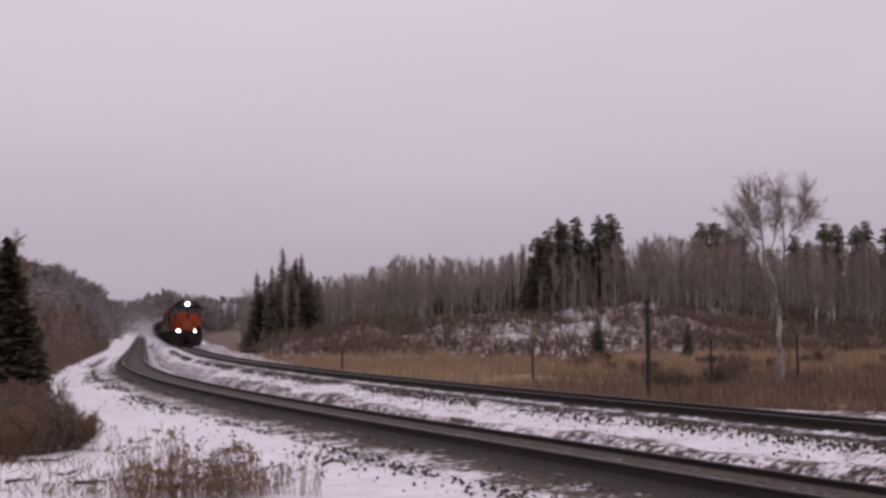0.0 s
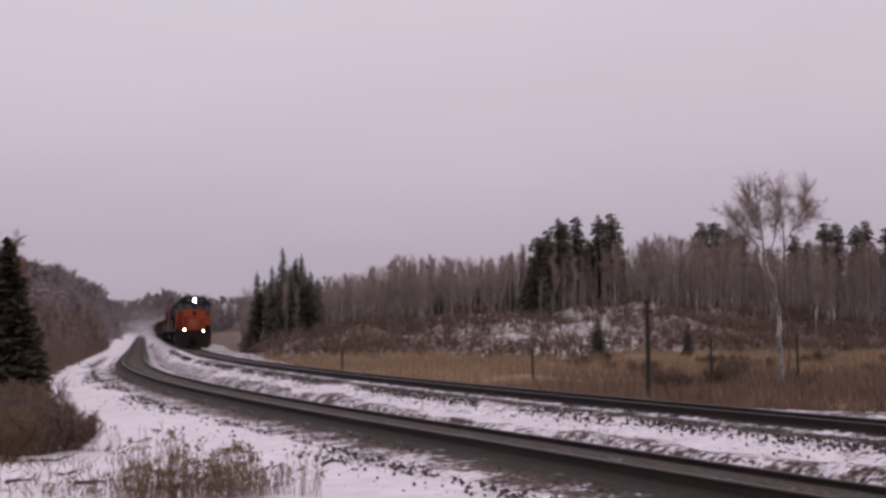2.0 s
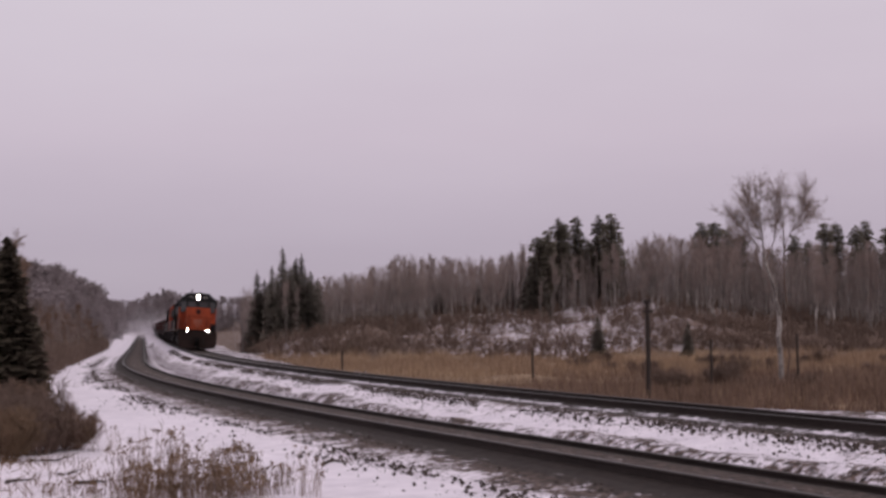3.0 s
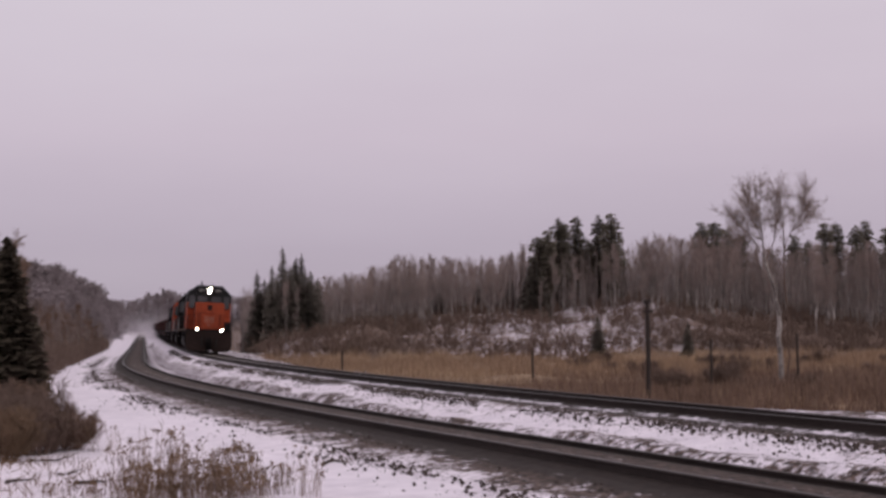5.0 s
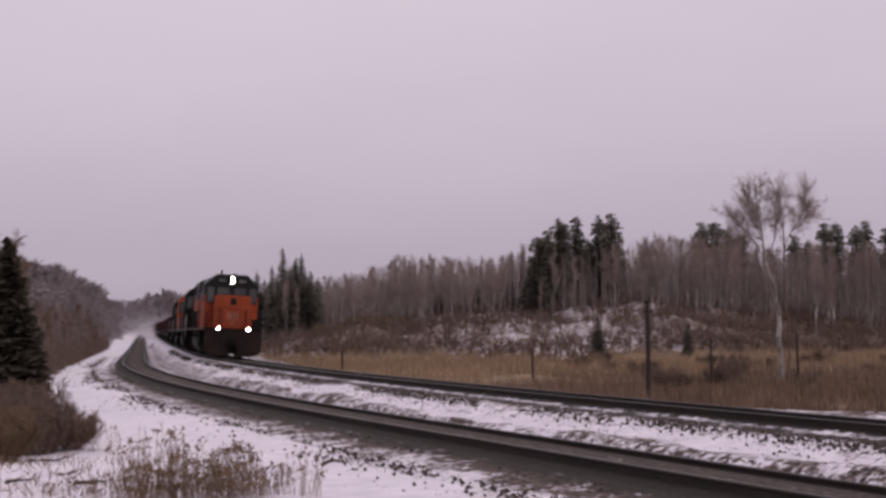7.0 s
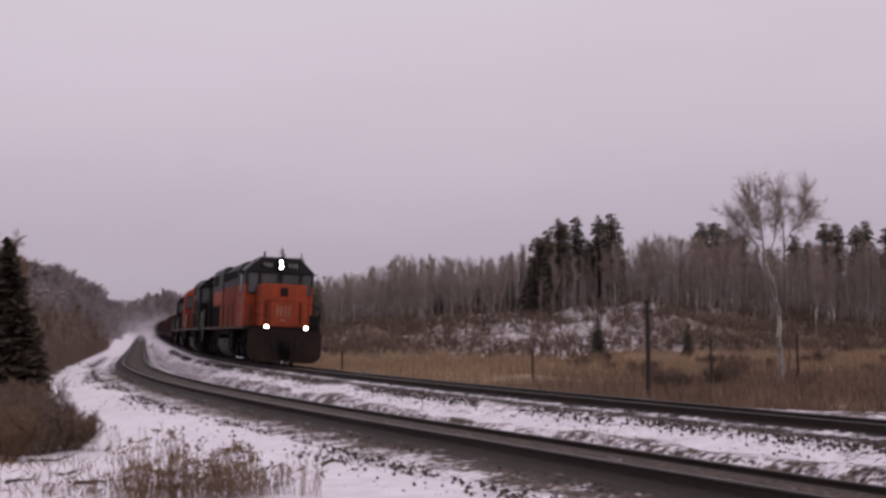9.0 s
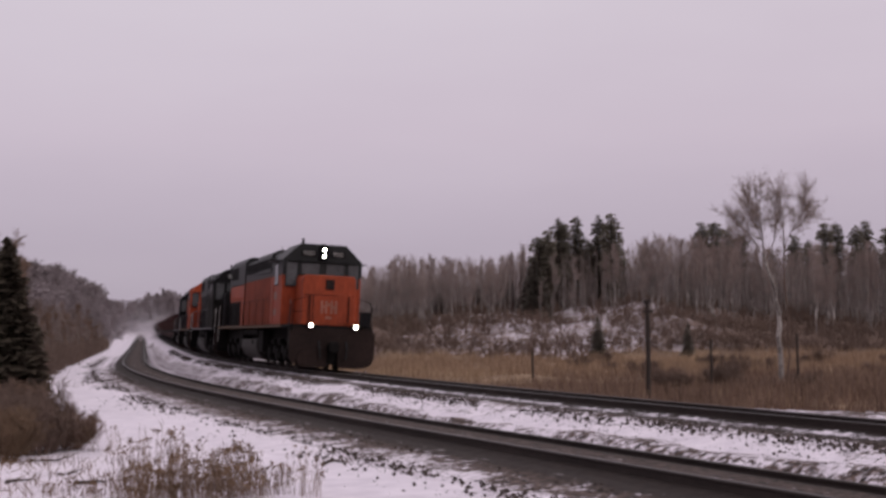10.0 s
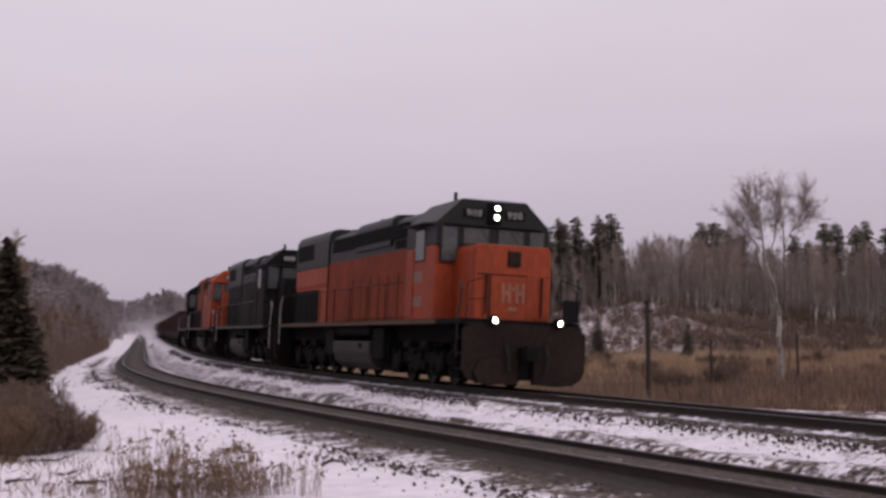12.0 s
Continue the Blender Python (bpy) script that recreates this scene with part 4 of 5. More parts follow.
def aspen_meshes(seed, h, low=0.38, dense=1.0, twig_mat=M_TWIG, width=0.035):
    """Trunk and bare crown of a young aspen of height h."""
    rng = np.random.RandomState(seed)
    lean = rng.normal(size=2) * 0.035 * h
    tr = limb_points((0, 0, -0.3), (lean[0], lean[1], h * 0.97), rng, 9, 0.015)
    r0 = 0.0085 * h + 0.012
    segs = [(tr[i], tr[i + 1], r0 * (1 - 0.105 * i), r0 * (1 - 0.105 * (i + 1))) for i in range(8)]
    starts, ways = [], []
    for _ in range(int(24 * dense)):
        f = low + (0.97 - low) * rng.uniform() ** 0.8
        i = min(7, int(f * 8))
        p0 = tr[i] + (tr[i + 1] - tr[i]) * (f * 8 - i)
        az = rng.uniform(0, 6.283)
        tilt = rng.uniform(0.22, 0.62)
        d = np.array([math.cos(az) * math.sin(tilt), math.sin(az) * math.sin(tilt), math.cos(tilt)])
        ln = h * rng.uniform(0.08, 0.17) * (1.25 - 0.7 * f)
        p1 = p0 + d * ln
        segs.append((p0, p1, r0 * 0.30 * (1.2 - f), 0.008))
        for g in (0.35, 0.6, 0.8, 1.0):
            starts.append(p0 + (p1 - p0) * g)
            ways.append(d)
    starts.append(tr[-1])
    ways.append(np.array([0, 0, 1.0]))
    tw = twig_fan(starts, ways, rng, h * 0.075, width, 2, 4)
    return stick_mesh("trunk", segs, M_BARK_PALE), shard_mesh("crown", tw, twig_mat)


def make_tree(name, meshes, label, category, group, m, extra=()):
    t = thing(name, label, category, group, m=m)
    for nm, me in zip(("trunk", "crown") + tuple(extra), meshes):
        part(nm, me, None, t)
    return t


def spruce_meshes(seed, h, r, mat_n, ragged=0.3, levels=34, arms=9, top_heavy=False, bare=0.06):
    """Trunk and needled crown of a conifer: drooping boughs of ragged sprays."""
    rng = np.random.RandomState(seed)
    trunk = stick_mesh("trunk", [((0, 0, -0.3), (0, 0, h * 0.5), 0.018 * h, 0.012 * h), ((0, 0, h * 0.5), (0, 0, h), 0.012 * h, 0.01)], M_BARK_DARK, 6)
    tris = []
    bulk = 1.0
    for i in range(levels):
        f = bare + (1 - bare) * i / levels
        bulk = 0.6 * bulk + 0.4 * rng.uniform(1 - ragged, 1 + ragged)
        if top_heavy:
            reach = r * bulk * (0.42 + 0.62 * math.sin(math.pi * min(1, f ** 1.7)) ** 0.7)
        else:
            reach = r * bulk * (1 - f) ** 0.70 + 0.05 * r
        na = max(4, int(arms * (1 - 0.45 * f)))
        for k in range(na):
            az = rng.uniform(0, 6.283)
            ln = reach * rng.uniform(0.6, 1.15)
            z0 = f * h + rng.uniform(-0.5, 0.5) * h / levels * (2.6 if top_heavy else 1.0)
            o = np.array([math.cos(az), math.sin(az), 0])
            s_ = np.array([-o[1], o[0], 0])
            droop = ln * rng.uniform(0.15, 0.5)
            a = np.array([0, 0, z0])
            mid = a + o * ln * 0.55 + np.array([0, 0, -droop * 0.35])
            tip = a + o * ln + np.array([0, 0, -droop + 0.12 * ln])
            wd = 0.13 * ln + 0.03 * r
            for c, e in ((a + o * ln * 0.1, mid), (mid, tip)):
                for q_ in range(3):
                    jit = rng.normal(size=3) * 0.10 * ln
                    sgn = (-1, 1, 0)[q_]
                    tris.append((c, e + jit * 0.6, (c + e) / 2 + s_ * wd * sgn * rng.uniform(0.6, 1.5) + jit - np.array([0, 0, wd * (rng.uniform(-1.2, 1.6) if top_heavy else rng.uniform(0.1, 0.9))])))
            tris.append((mid, tip, tip + s_ * wd * rng.uniform(-1.3, 1.3) + np.array([0, 0, rng.uniform(-0.6, 0.5) * wd])))
    tris.append((np.array([0.03 * r, 0, h * 0.95]), np.array([-0.03 * r, 0.02, h * 0.95]), np.array([0, 0, h * 1.02])))
    return trunk, shard_mesh("crown", np.array(tris), mat_n)


def shrub_meshes(seed, h, r, stems, material, width=0.012, fan=4, levels=3):
    rng = np.random.RandomState(seed)
    segs, st, wy = [], [], []
    for _ in range(stems):
        az, rad = rng.uniform(0, 6.283), r * 0.35 * rng.uniform() ** 0.5
        b = np.array([math.cos(az) * rad, math.sin(az) * rad, -0.05])
        out = r * rng.uniform(0.2, 1.0)
        t = np.array([math.cos(az) * out, math.sin(az) * out, h * rng.uniform(0.55, 0.95)])
        segs.append((b, t, width * 0.8, width * 0.3))
        d = (t - b) / np.linalg.norm(t - b)
        for g in (0.25, 0.45, 0.6, 0.75, 0.9):
            st.append(b + (t - b) * g)
            wy.append(d)
    tw = twig_fan(st, wy, rng, h * 0.30, width, levels, fan, 0.25)
    return stick_mesh("stems", segs, material, 3), shard_mesh("twigs", tw, material)


def spot(bearing, depth, sink=0.0):
    """The ground at a bearing (metres aside for each metre ahead) and a depth ahead of the eye."""
    x = bearing * depth
    return Vector((x, depth, ground_z(x, depth) - sink))


def turned(p_, rz, k=1.0):
    return Matrix.Translation(p_) @ Matrix.Rotation(rz, 4, "Z") @ Matrix.Scale(k, 4)


rt = random.Random(21)

# woods on the hill: bare aspens, thick enough to close the view
TOP_B = [-0.20, -0.145, -0.13, -0.092, -0.060, -0.030, 0.0, 0.04, 0.064, 0.10, 0.135, 0.17, 0.20, 0.25, 0.29, 0.34, 0.40]
TOP_H = [0.026, 0.030, 0.030, 0.036, 0.040, 0.052, 0.050, 0.050, 0.058, 0.055, 0.060, 0.066, 0.064, 0.058, 0.056, 0.062, 0.060]


def canopy_top(bearing, depth):
    """Height of the wood's top edge over the datum: it climbs gently along the hill."""
    return 1.5 + depth * float(np.interp(bearing, TOP_B, TOP_H))


aspens = []
for i in range(9):
    aspens.append(aspen_meshes(100 + i, 9.0, 0.20 + 0.08 * (i % 4), 1.3, M_TWIG, 0.020))
for i in range(295):
    b = rt.uniform(-0.132, 0.40)
    d = 152 + 50 * rt.random() ** 1.3
    p_ = spot(b, d)
    hh = (canopy_top(b, d) - p_.z) * (rt.uniform(0.82, 1.02) if rt.random() < 0.8 else rt.uniform(0.5, 0.75))
    t_ = make_tree("aspen_tree", aspens[i % 9], "bare grey aspen tree in the winter wood", "tree", "aspens of the hill wood", turned(p_, rt.uniform(0, 6.28)))
    t_.scale = (hh / 9.0 * 0.85, hh / 9.0 * 0.85, hh / 9.0)

def wood_interior():
    """The crowded stems and twigs behind the wood's edge: nobody could count them."""
    rng = np.random.RandomState(55)
    n_ = 6500
    b = rng.uniform(-0.15, 0.42, n_)
    d = rng.uniform(160, 235, n_)
    x, y = b * d, d
    z = terrain(x, y)[0]
    top = 1.5 + d * np.interp(b, TOP_B, TOP_H)
    hh = (top - z) * rng.uniform(0.6, 1.0, n_)
    base = np.column_stack((x, y, z - 0.2))
    tip = base + np.column_stack((rng.normal(size=n_) * 0.3, rng.normal(size=n_) * 0.3, hh))
    stems = slivers(base, tip, rng.uniform(0.07, 0.20, n_), rng)
    k = 28
    f = rng.uniform(0.12, 1.0, (n_ * k, 1))
    p_ = np.repeat(base, k, 0) + np.repeat(tip - base, k, 0) * f
    w = rng.normal(size=(n_ * k, 3)) * 0.26
    w[:, 2] = rng.uniform(0.4, 1.3, n_ * k)
    tw = slivers(p_, p_ + w * (1.25 - 0.5 * f), 0.036, rng)
    tagged(new("wood_interior", shard_mesh("wood_interior", tw, M_TWIG)), "close grey-brown tangle of bare winter woodland twigs", "woods", kind="stuff")
    tagged(new("wood_stems", shard_mesh("wood_stems", stems, M_BARK_PALE)), "crowded thin pale stems inside the bare wood", "woods", kind="stuff")


wood_interior()

# conifers that stand over the wood, needles paled for haze: (bearing, depth, height over the datum per metre of depth,
# radius)
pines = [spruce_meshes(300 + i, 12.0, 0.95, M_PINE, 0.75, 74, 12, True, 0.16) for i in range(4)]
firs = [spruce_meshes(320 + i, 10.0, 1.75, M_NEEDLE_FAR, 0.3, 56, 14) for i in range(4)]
PINES = ((0.086, 168, 0.080, 1.0), (0.0775, 163, 0.071, 0.9), (0.0905, 173, 0.076, 0.8), (0.0995, 171, 0.081, 0.95), (0.116, 169, 0.082, 1.0), (0.1255, 166, 0.083, 1.05), (0.0715, 161, 0.066, 1.0), (0.107, 175, 0.064, 1.0), (0.129, 173, 0.062, 0.9),
         (0.193, 186, 0.076, 1.0), (0.203, 190, 0.076, 1.1), (0.212, 184, 0.071, 1.0), (0.222, 188, 0.068, 1.0), (0.262, 188, 0.066, 1.0), (0.285, 180, 0.075, 0.95), (0.293, 184, 0.075, 1.0), (0.308, 182, 0.073, 1.0), (0.3155, 186, 0.076, 1.0), (0.332, 183, 0.071, 1.1), (0.345, 188, 0.073, 1.0), (0.272, 193, 0.062, 1.0))
for i, (b, d, k, w) in enumerate(PINES):
    p_ = spot(b, d, 0.1)
    hh = 1.5 + k * d - p_.z
    t_ = make_tree("pine_tree", pines[i % 4], "tall dark pine with a ragged narrow crown", "tree", "pines over the wood", turned(p_, i * 1.7))
    t_.scale = (w * 1.3, w * 1.3, hh / 12.0)
FIRS = ((-0.1385, 160, 0.042, 0.85), (-0.1275, 158, 0.046, 0.8), (-0.1195, 162, 0.060, 0.85), (-0.1095, 160, 0.052, 0.95), (-0.1055, 163, 0.055, 0.8), (-0.114, 158, 0.046, 1.0), (-0.1235, 166, 0.040, 1.0), (-0.0985, 160, 0.042, 0.9), (-0.133, 168, 0.036, 0.9), (-0.0935, 166, 0.036, 0.8), (-0.103, 168, 0.044, 0.9),
        (0.068, 160, 0.052, 1.1), (0.0645, 164, 0.046, 1.0), (0.155, 180, 0.050, 0.8), (0.178, 178, 0.047, 0.9), (0.235, 186, 0.046, 1.0), (0.05, 166, 0.034, 0.9), (0.025, 165, 0.031, 0.7), (-0.004, 164, 0.026, 0.7), (0.245, 190, 0.055, 1.0), (-0.117, 164, 0.044, 1.1), (-0.101, 159, 0.034, 1.0), (-0.130, 163, 0.032, 1.1), (-0.111, 167, 0.049, 1.0), (-0.136, 160, 0.028, 0.9))
for i, (b, d, k, w) in enumerate(FIRS):
    p_ = spot(b, d, 0.1)
    hh = 1.5 + k * d - p_.z
    t_ = make_tree("spruce_tree", firs[i % 4], "dark green spruce at the edge of the bare wood", "tree", "spruces of the hill wood", turned(p_, i * 2.3))
    t_.scale = (w * 1.08, w * 1.08, hh / 10.0)
for b, d, hh, w in ((0.1145, 133, 4.1, 0.95), (0.181, 131, 3.9, 0.85), (0.117, 136, 2.2, 0.5)):
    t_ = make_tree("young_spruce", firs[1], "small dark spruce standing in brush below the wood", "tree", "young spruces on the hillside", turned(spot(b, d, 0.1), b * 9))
    t_.scale = (w * 0.62, w * 0.62, hh / 10.0)


# two-stemmed poplar standing alone in the marsh
def build_poplar():
    rng = np.random.RandomState(77)
    D = 72.0
    base = spot(0.2497, D)
    t = thing("poplar_tree", "tall bare poplar with patchy white bark in the marsh", "tree", m=Matrix.Translation(base))
    segs, st, wy = [], [], []

    def limb(pts, r0, r1, twigs, depth=0.0):
        P = [np.array(p_, float) * (0.84 if p_[2] > 8 else 0.95, 0.9, 0.955) for p_ in pts]
        slim = 0.66 if twigs else 0.9
        fine = []
        for a, b in zip(P, P[1:]):
            seg = limb_points(a, b, rng, 4, 0.03)
            fine += list(seg if not fine else seg[1:])
        n_ = len(fine)
        for i in range(n_ - 1):
            f0, f1 = i / (n_ - 1), (i + 1) / (n_ - 1)
            segs.append((fine[i], fine[i + 1], (r0 + (r1 - r0) * f0) * slim, (r0 + (r1 - r0) * f1) * slim))
        for _ in range(int(twigs * 1.4)):
            f = 0.25 + 0.75 * rng.uniform()
            i = min(n_ - 2, int(f * (n_ - 1)))
            p_ = fine[i] + (fine[i + 1] - fine[i]) * rng.uniform()
            d = fine[i + 1] - fine[i]
            d = d / np.linalg.norm(d) + rng.normal(size=3) * 0.85
            d[2] += 0.2
            d /= np.linalg.norm(d)
            ln = rng.uniform(0.5, 1.2)
            e = p_ + d * ln
            segs.append((p_, e, 0.009, 0.004))
            for g in (0.3, 0.5, 0.7, 0.85, 1.0):
                st.append(p_ + (e - p_) * g)
                wy.append(d)

    # main stem, its forks and the second stem; metres from the foot
    limb([(0, 0, -0.3), (0.0, 0.1, 2.6), (-0.05, 0, 4.4), (-0.2, 0, 5.8), (-0.55, 0, 6.8), (-0.85, -0.1, 7.9)], 0.175, 0.07, 0)
    stem = list(segs)
    limb([(-0.85, -0.1, 7.9), (-1.0, 0.1, 9.2), (-1.25, 0.3, 10.4), (-1.35, 0.2, 11.5)], 0.06, 0.012, 30)
    limb([(-0.75, -0.1, 7.6), (-1.5, 0.4, 8.7), (-2.2, 0.7, 9.4), (-2.9, 0.6, 10.2)], 0.045, 0.01, 28)
    limb([(-1.0, 0.0, 8.6), (-1.9, -0.6, 9.8), (-2.1, -0.8, 11.2)], 0.04, 0.01, 26)
    limb([(-0.7, -0.1, 7.5), (-0.3, -0.5, 9.0), (-0.35, -0.6, 10.6), (-0.1, -0.6, 11.3)], 0.04, 0.01, 26)
    limb([(-1.4, 0.4, 8.5), (-2.4, -0.3, 8.7), (-3.0, -0.5, 9.0)], 0.045, 0.012, 12)
    limb([(0.45, 0.5, -0.3), (0.5, 0.4, 3.4), (0.42, 0.3, 5.8), (0.3, 0.2, 7.6), (0.45, 0.2, 8.7)], 0.085, 0.045, 4)
    limb([(0.45, 0.2, 8.7), (0.3, 0.4, 10.0), (0.25, 0.5, 11.1)], 0.05, 0.014, 18)
    limb([(0.35, 0.2, 7.9), (0.9, -0.2, 9.2), (1.5, -0.3, 10.3), (1.75, -0.3, 11.2)], 0.045, 0.01, 28)
    limb([(0.9, -0.2, 9.2), (1.6, 0.5, 9.8), (2.35, 0.8, 10.2)], 0.045, 0.012, 16)
    part("trunk", stick_mesh("trunk", stem, M_BARK_BIRCH, 6), None, t, "patchy white bark")
    part("limb", stick_mesh("limb", [q_ for q_ in segs if not any(q_ is e_ for e_ in stem)], M_TWIG_DARK, 5), None, t)
    part("crown", shard_mesh("crown", twig_fan(st, wy, rng, 0.46, 0.011, 2, 4, 0.22), M_TWIG), None, t)
    return t


build_poplar()

# dark spruce and bare saplings along the service road
for b, d, hh, w, seed in ((-0.3245, 31, 4.2, 1.08, 401), (-0.352, 33, 4.6, 1.3, 402), (-0.331, 38, 4.2, 1.3, 403)):
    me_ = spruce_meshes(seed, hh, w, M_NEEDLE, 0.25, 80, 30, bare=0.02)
    make_tree("spruce_tree", me_, "dark dense roadside spruce beside the snowy track", "tree", "roadside spruces", turned(spot(b, d, 0.1), seed))
saplings = [aspen_meshes(500 + i, 5.0, 0.10, 0.95, M_TWIG if i % 3 == 0 else M_TWIG_RED, 0.026) for i in range(6)]


def road_edge(s):
    return float(np.interp(s, [-160, -90, -41, -19, 5, 16, 30], [-9.0, -8.8, -9.2, -10.2, -13.0, -20, -30]))


for i in range(298):
    s = -15 - 135 * rt.random() ** 1.15
    o = road_edge(s) - 0.4 - 15 * rt.random() ** 2.0
    p_ = on_line(s, o)
    p_.z = ground_z(p_.x, p_.y)
    k = rt.uniform(0.6, 1.1) * (1.45 if s > -66 and o < road_edge(s) - 1.6 else 1.0) * (0.72 if o > road_edge(s) - 1.6 else 1.0) * (0.95 if s < -60 else 0.88)
    t_ = make_tree("sapling", saplings[i % 6], "bare brown sapling in the thicket beside the line", "tree", "roadside saplings", turned(p_, rt.uniform(0, 6.28)))
    t_.scale = (k, k, k)

# hazy woods that close the far end of the line; the haze is in their colour
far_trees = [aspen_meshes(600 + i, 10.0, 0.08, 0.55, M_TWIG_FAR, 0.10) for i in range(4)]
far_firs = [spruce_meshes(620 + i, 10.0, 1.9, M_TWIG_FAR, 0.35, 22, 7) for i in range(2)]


def far_woods():
    """One mass of distant trees: nobody could count them."""
    verts, faces = [], []
    rng = random.Random(9)
    for i in range(720):
        b = rng.uniform(-0.36, -0.12)
        d = rng.uniform(322, 390) if abs(b + 0.219) > 0.026 else rng.uniform(640, 720)
        x, y = b * d, d
        if i >= 520:
            # the thicket goes on along the line's road side
            p_ = on_line(rng.uniform(-430, -135), -10.5 - 32 * rng.random() ** 1.4)
            x, y = p_.x, p_.y
            b, d = x / y, y
        z = ground_z(x, y)
        top = 1.5 + d * float(np.interp(b, [-0.36, -0.29, -0.272, -0.258, -0.247, -0.235, -0.222, -0.205, -0.188, -0.165, -0.14], [0.050, 0.044, 0.034, 0.030, 0.020, 0.019, 0.023, 0.026, 0.023, 0.021, 0.022]))
        hh = (top - z) * rng.uniform(0.78, 1.05)
        src = far_firs[i % 2] if rng.random() < 0.25 else far_trees[i % 4]
        k, a = hh / 10.0, rng.uniform(0, 6.28)
        m = Matrix.Translation((x, y, z)) @ Matrix.Rotation(a, 4, "Z") @ Matrix.Diagonal((k * 1.3, k * 1.3, k, 1))
        for me in src:
            n_ = len(verts)
            verts += [m @ v.co for v in me.vertices]
            faces += [[n_ + j for j in p_.vertices] for p_ in me.polygons]
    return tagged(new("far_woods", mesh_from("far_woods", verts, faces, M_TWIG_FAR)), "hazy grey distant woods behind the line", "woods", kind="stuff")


far_woods()


# brush on the hillside and the marsh's dead grass
def hill_brush():
    rng = np.random.RandomState(31)
    n_ = 8200
    b = rng.uniform(-0.15, 0.40, n_)
    d = rng.uniform(112, 176, n_)
    x, y = b * d, d
    z, snow, grass, brush = terrain(x, y)
    keep = (brush > 0.25) & (rng.uniform(size=n_) > np.clip((snow - 0.08) * 3.2, 0, 0.55))
    x, y, z, b = x[keep], y[keep], z[keep], b[keep]
    st = np.column_stack((x, y, z))
    wy = np.zeros_like(st)
    wy[:, 2] = 1.0
    tall = rng.uniform(0.5, 1.5, (len(st), 1)) * np.where(rng.uniform(size=(len(st), 1)) < 0.15, 1.6, 1.0)
    out = []
    for lev in range(2):
        k = 7 if lev == 0 else 3
        p2 = np.repeat(st, k, 0)
        w2 = np.repeat(wy, k, 0) + rng.normal(size=(len(p2), 3)) * 0.45
        w2[:, 2] = np.abs(w2[:, 2])
        w2 /= np.linalg.norm(w2, axis=1, keepdims=True)
        ln = np.repeat(tall, k, 0) * rng.uniform(0.5, 1.1, (len(p2), 1)) * (0.6 ** lev)
        out.append(slivers(p2, p2 + w2 * ln, 0.075 * 0.8 ** lev, rng))
        st, wy, tall = p2 + w2 * ln * rng.uniform(0.4, 0.9, (len(p2), 1)), w2, np.repeat(tall, k, 0)
    return tagged(new("hillside_brush", shard_mesh("hillside_brush", np.concatenate(out), M_TWIG_DARK)), "brown leafless brush poking through patchy snow", "brush", kind="stuff")


def marsh_grass():
    rng = np.random.RandomState(32)
    n_ = 90000
    b = rng.uniform(-0.16, 0.42, n_)
    d = 40 + 100 * rng.uniform(size=n_) ** 0.8
    x, y = b * d, d
    z, snow, grass, brush = terrain(x, y)
    clump = rough(x, y, 2, 9)
    keep = (grass > 0.55) & (clump + rng.normal(size=n_) * 0.6 > -0.6) & ((d > 88 + 6 * rough(x, y, 8, 25)) | (rng.uniform(size=n_) < 0.22 + 0.5 * step(0.06, 0.0, b)))
    x, y, z, clump = x[keep], y[keep], z[keep], clump[keep]
    base = np.column_stack((x, y, z - 0.03))
    tip = base + rng.normal(size=base.shape) * 0.12
    tip[:, 2] = z + rng.uniform(0.3, 0.85, len(z)) * (1 + 0.25 * clump)
    return tagged(new("marsh_grass", shard_mesh("marsh_grass", slivers(base, tip, 0.055, rng), M_STRAW)), "tall dry tan grass over the frozen marsh", "grass", kind="stuff")


def marsh_reeds():
    """Darker dead weeds and willow in drifts before the grass."""
    rng = np.random.RandomState(33)
    n_ = 44000
    b = rng.uniform(0.0, 0.42, n_)
    d = rng.uniform(48, 104, n_)
    x, y = b * d, d
    z, snow, grass, brush = terrain(x, y)
    drift = rough(x * 0.6, y, 4, 17) + 0.8 * step(0.10, 0.25, b) + 0.5 - 2.9 * step(78, 96, d) - 1.4 * step(0.09, 0.03, b)
    keep = (grass > 0.7) & (drift + rng.normal(size=n_) * 0.4 > 0.35)
    x, y, z = x[keep], y[keep], z[keep]
    base = np.column_stack((x, y, z - 0.03))
    tip = base + rng.normal(size=base.shape) * 0.22
    tip[:, 2] = z + rng.uniform(0.35, 1.05, len(z))
    return tagged(new("marsh_weeds", shard_mesh("marsh_weeds", slivers(base, tip, 0.06, rng), M_TWIG_RED)), "dark brown dead weeds drifting across the marsh", "weeds", kind="stuff")


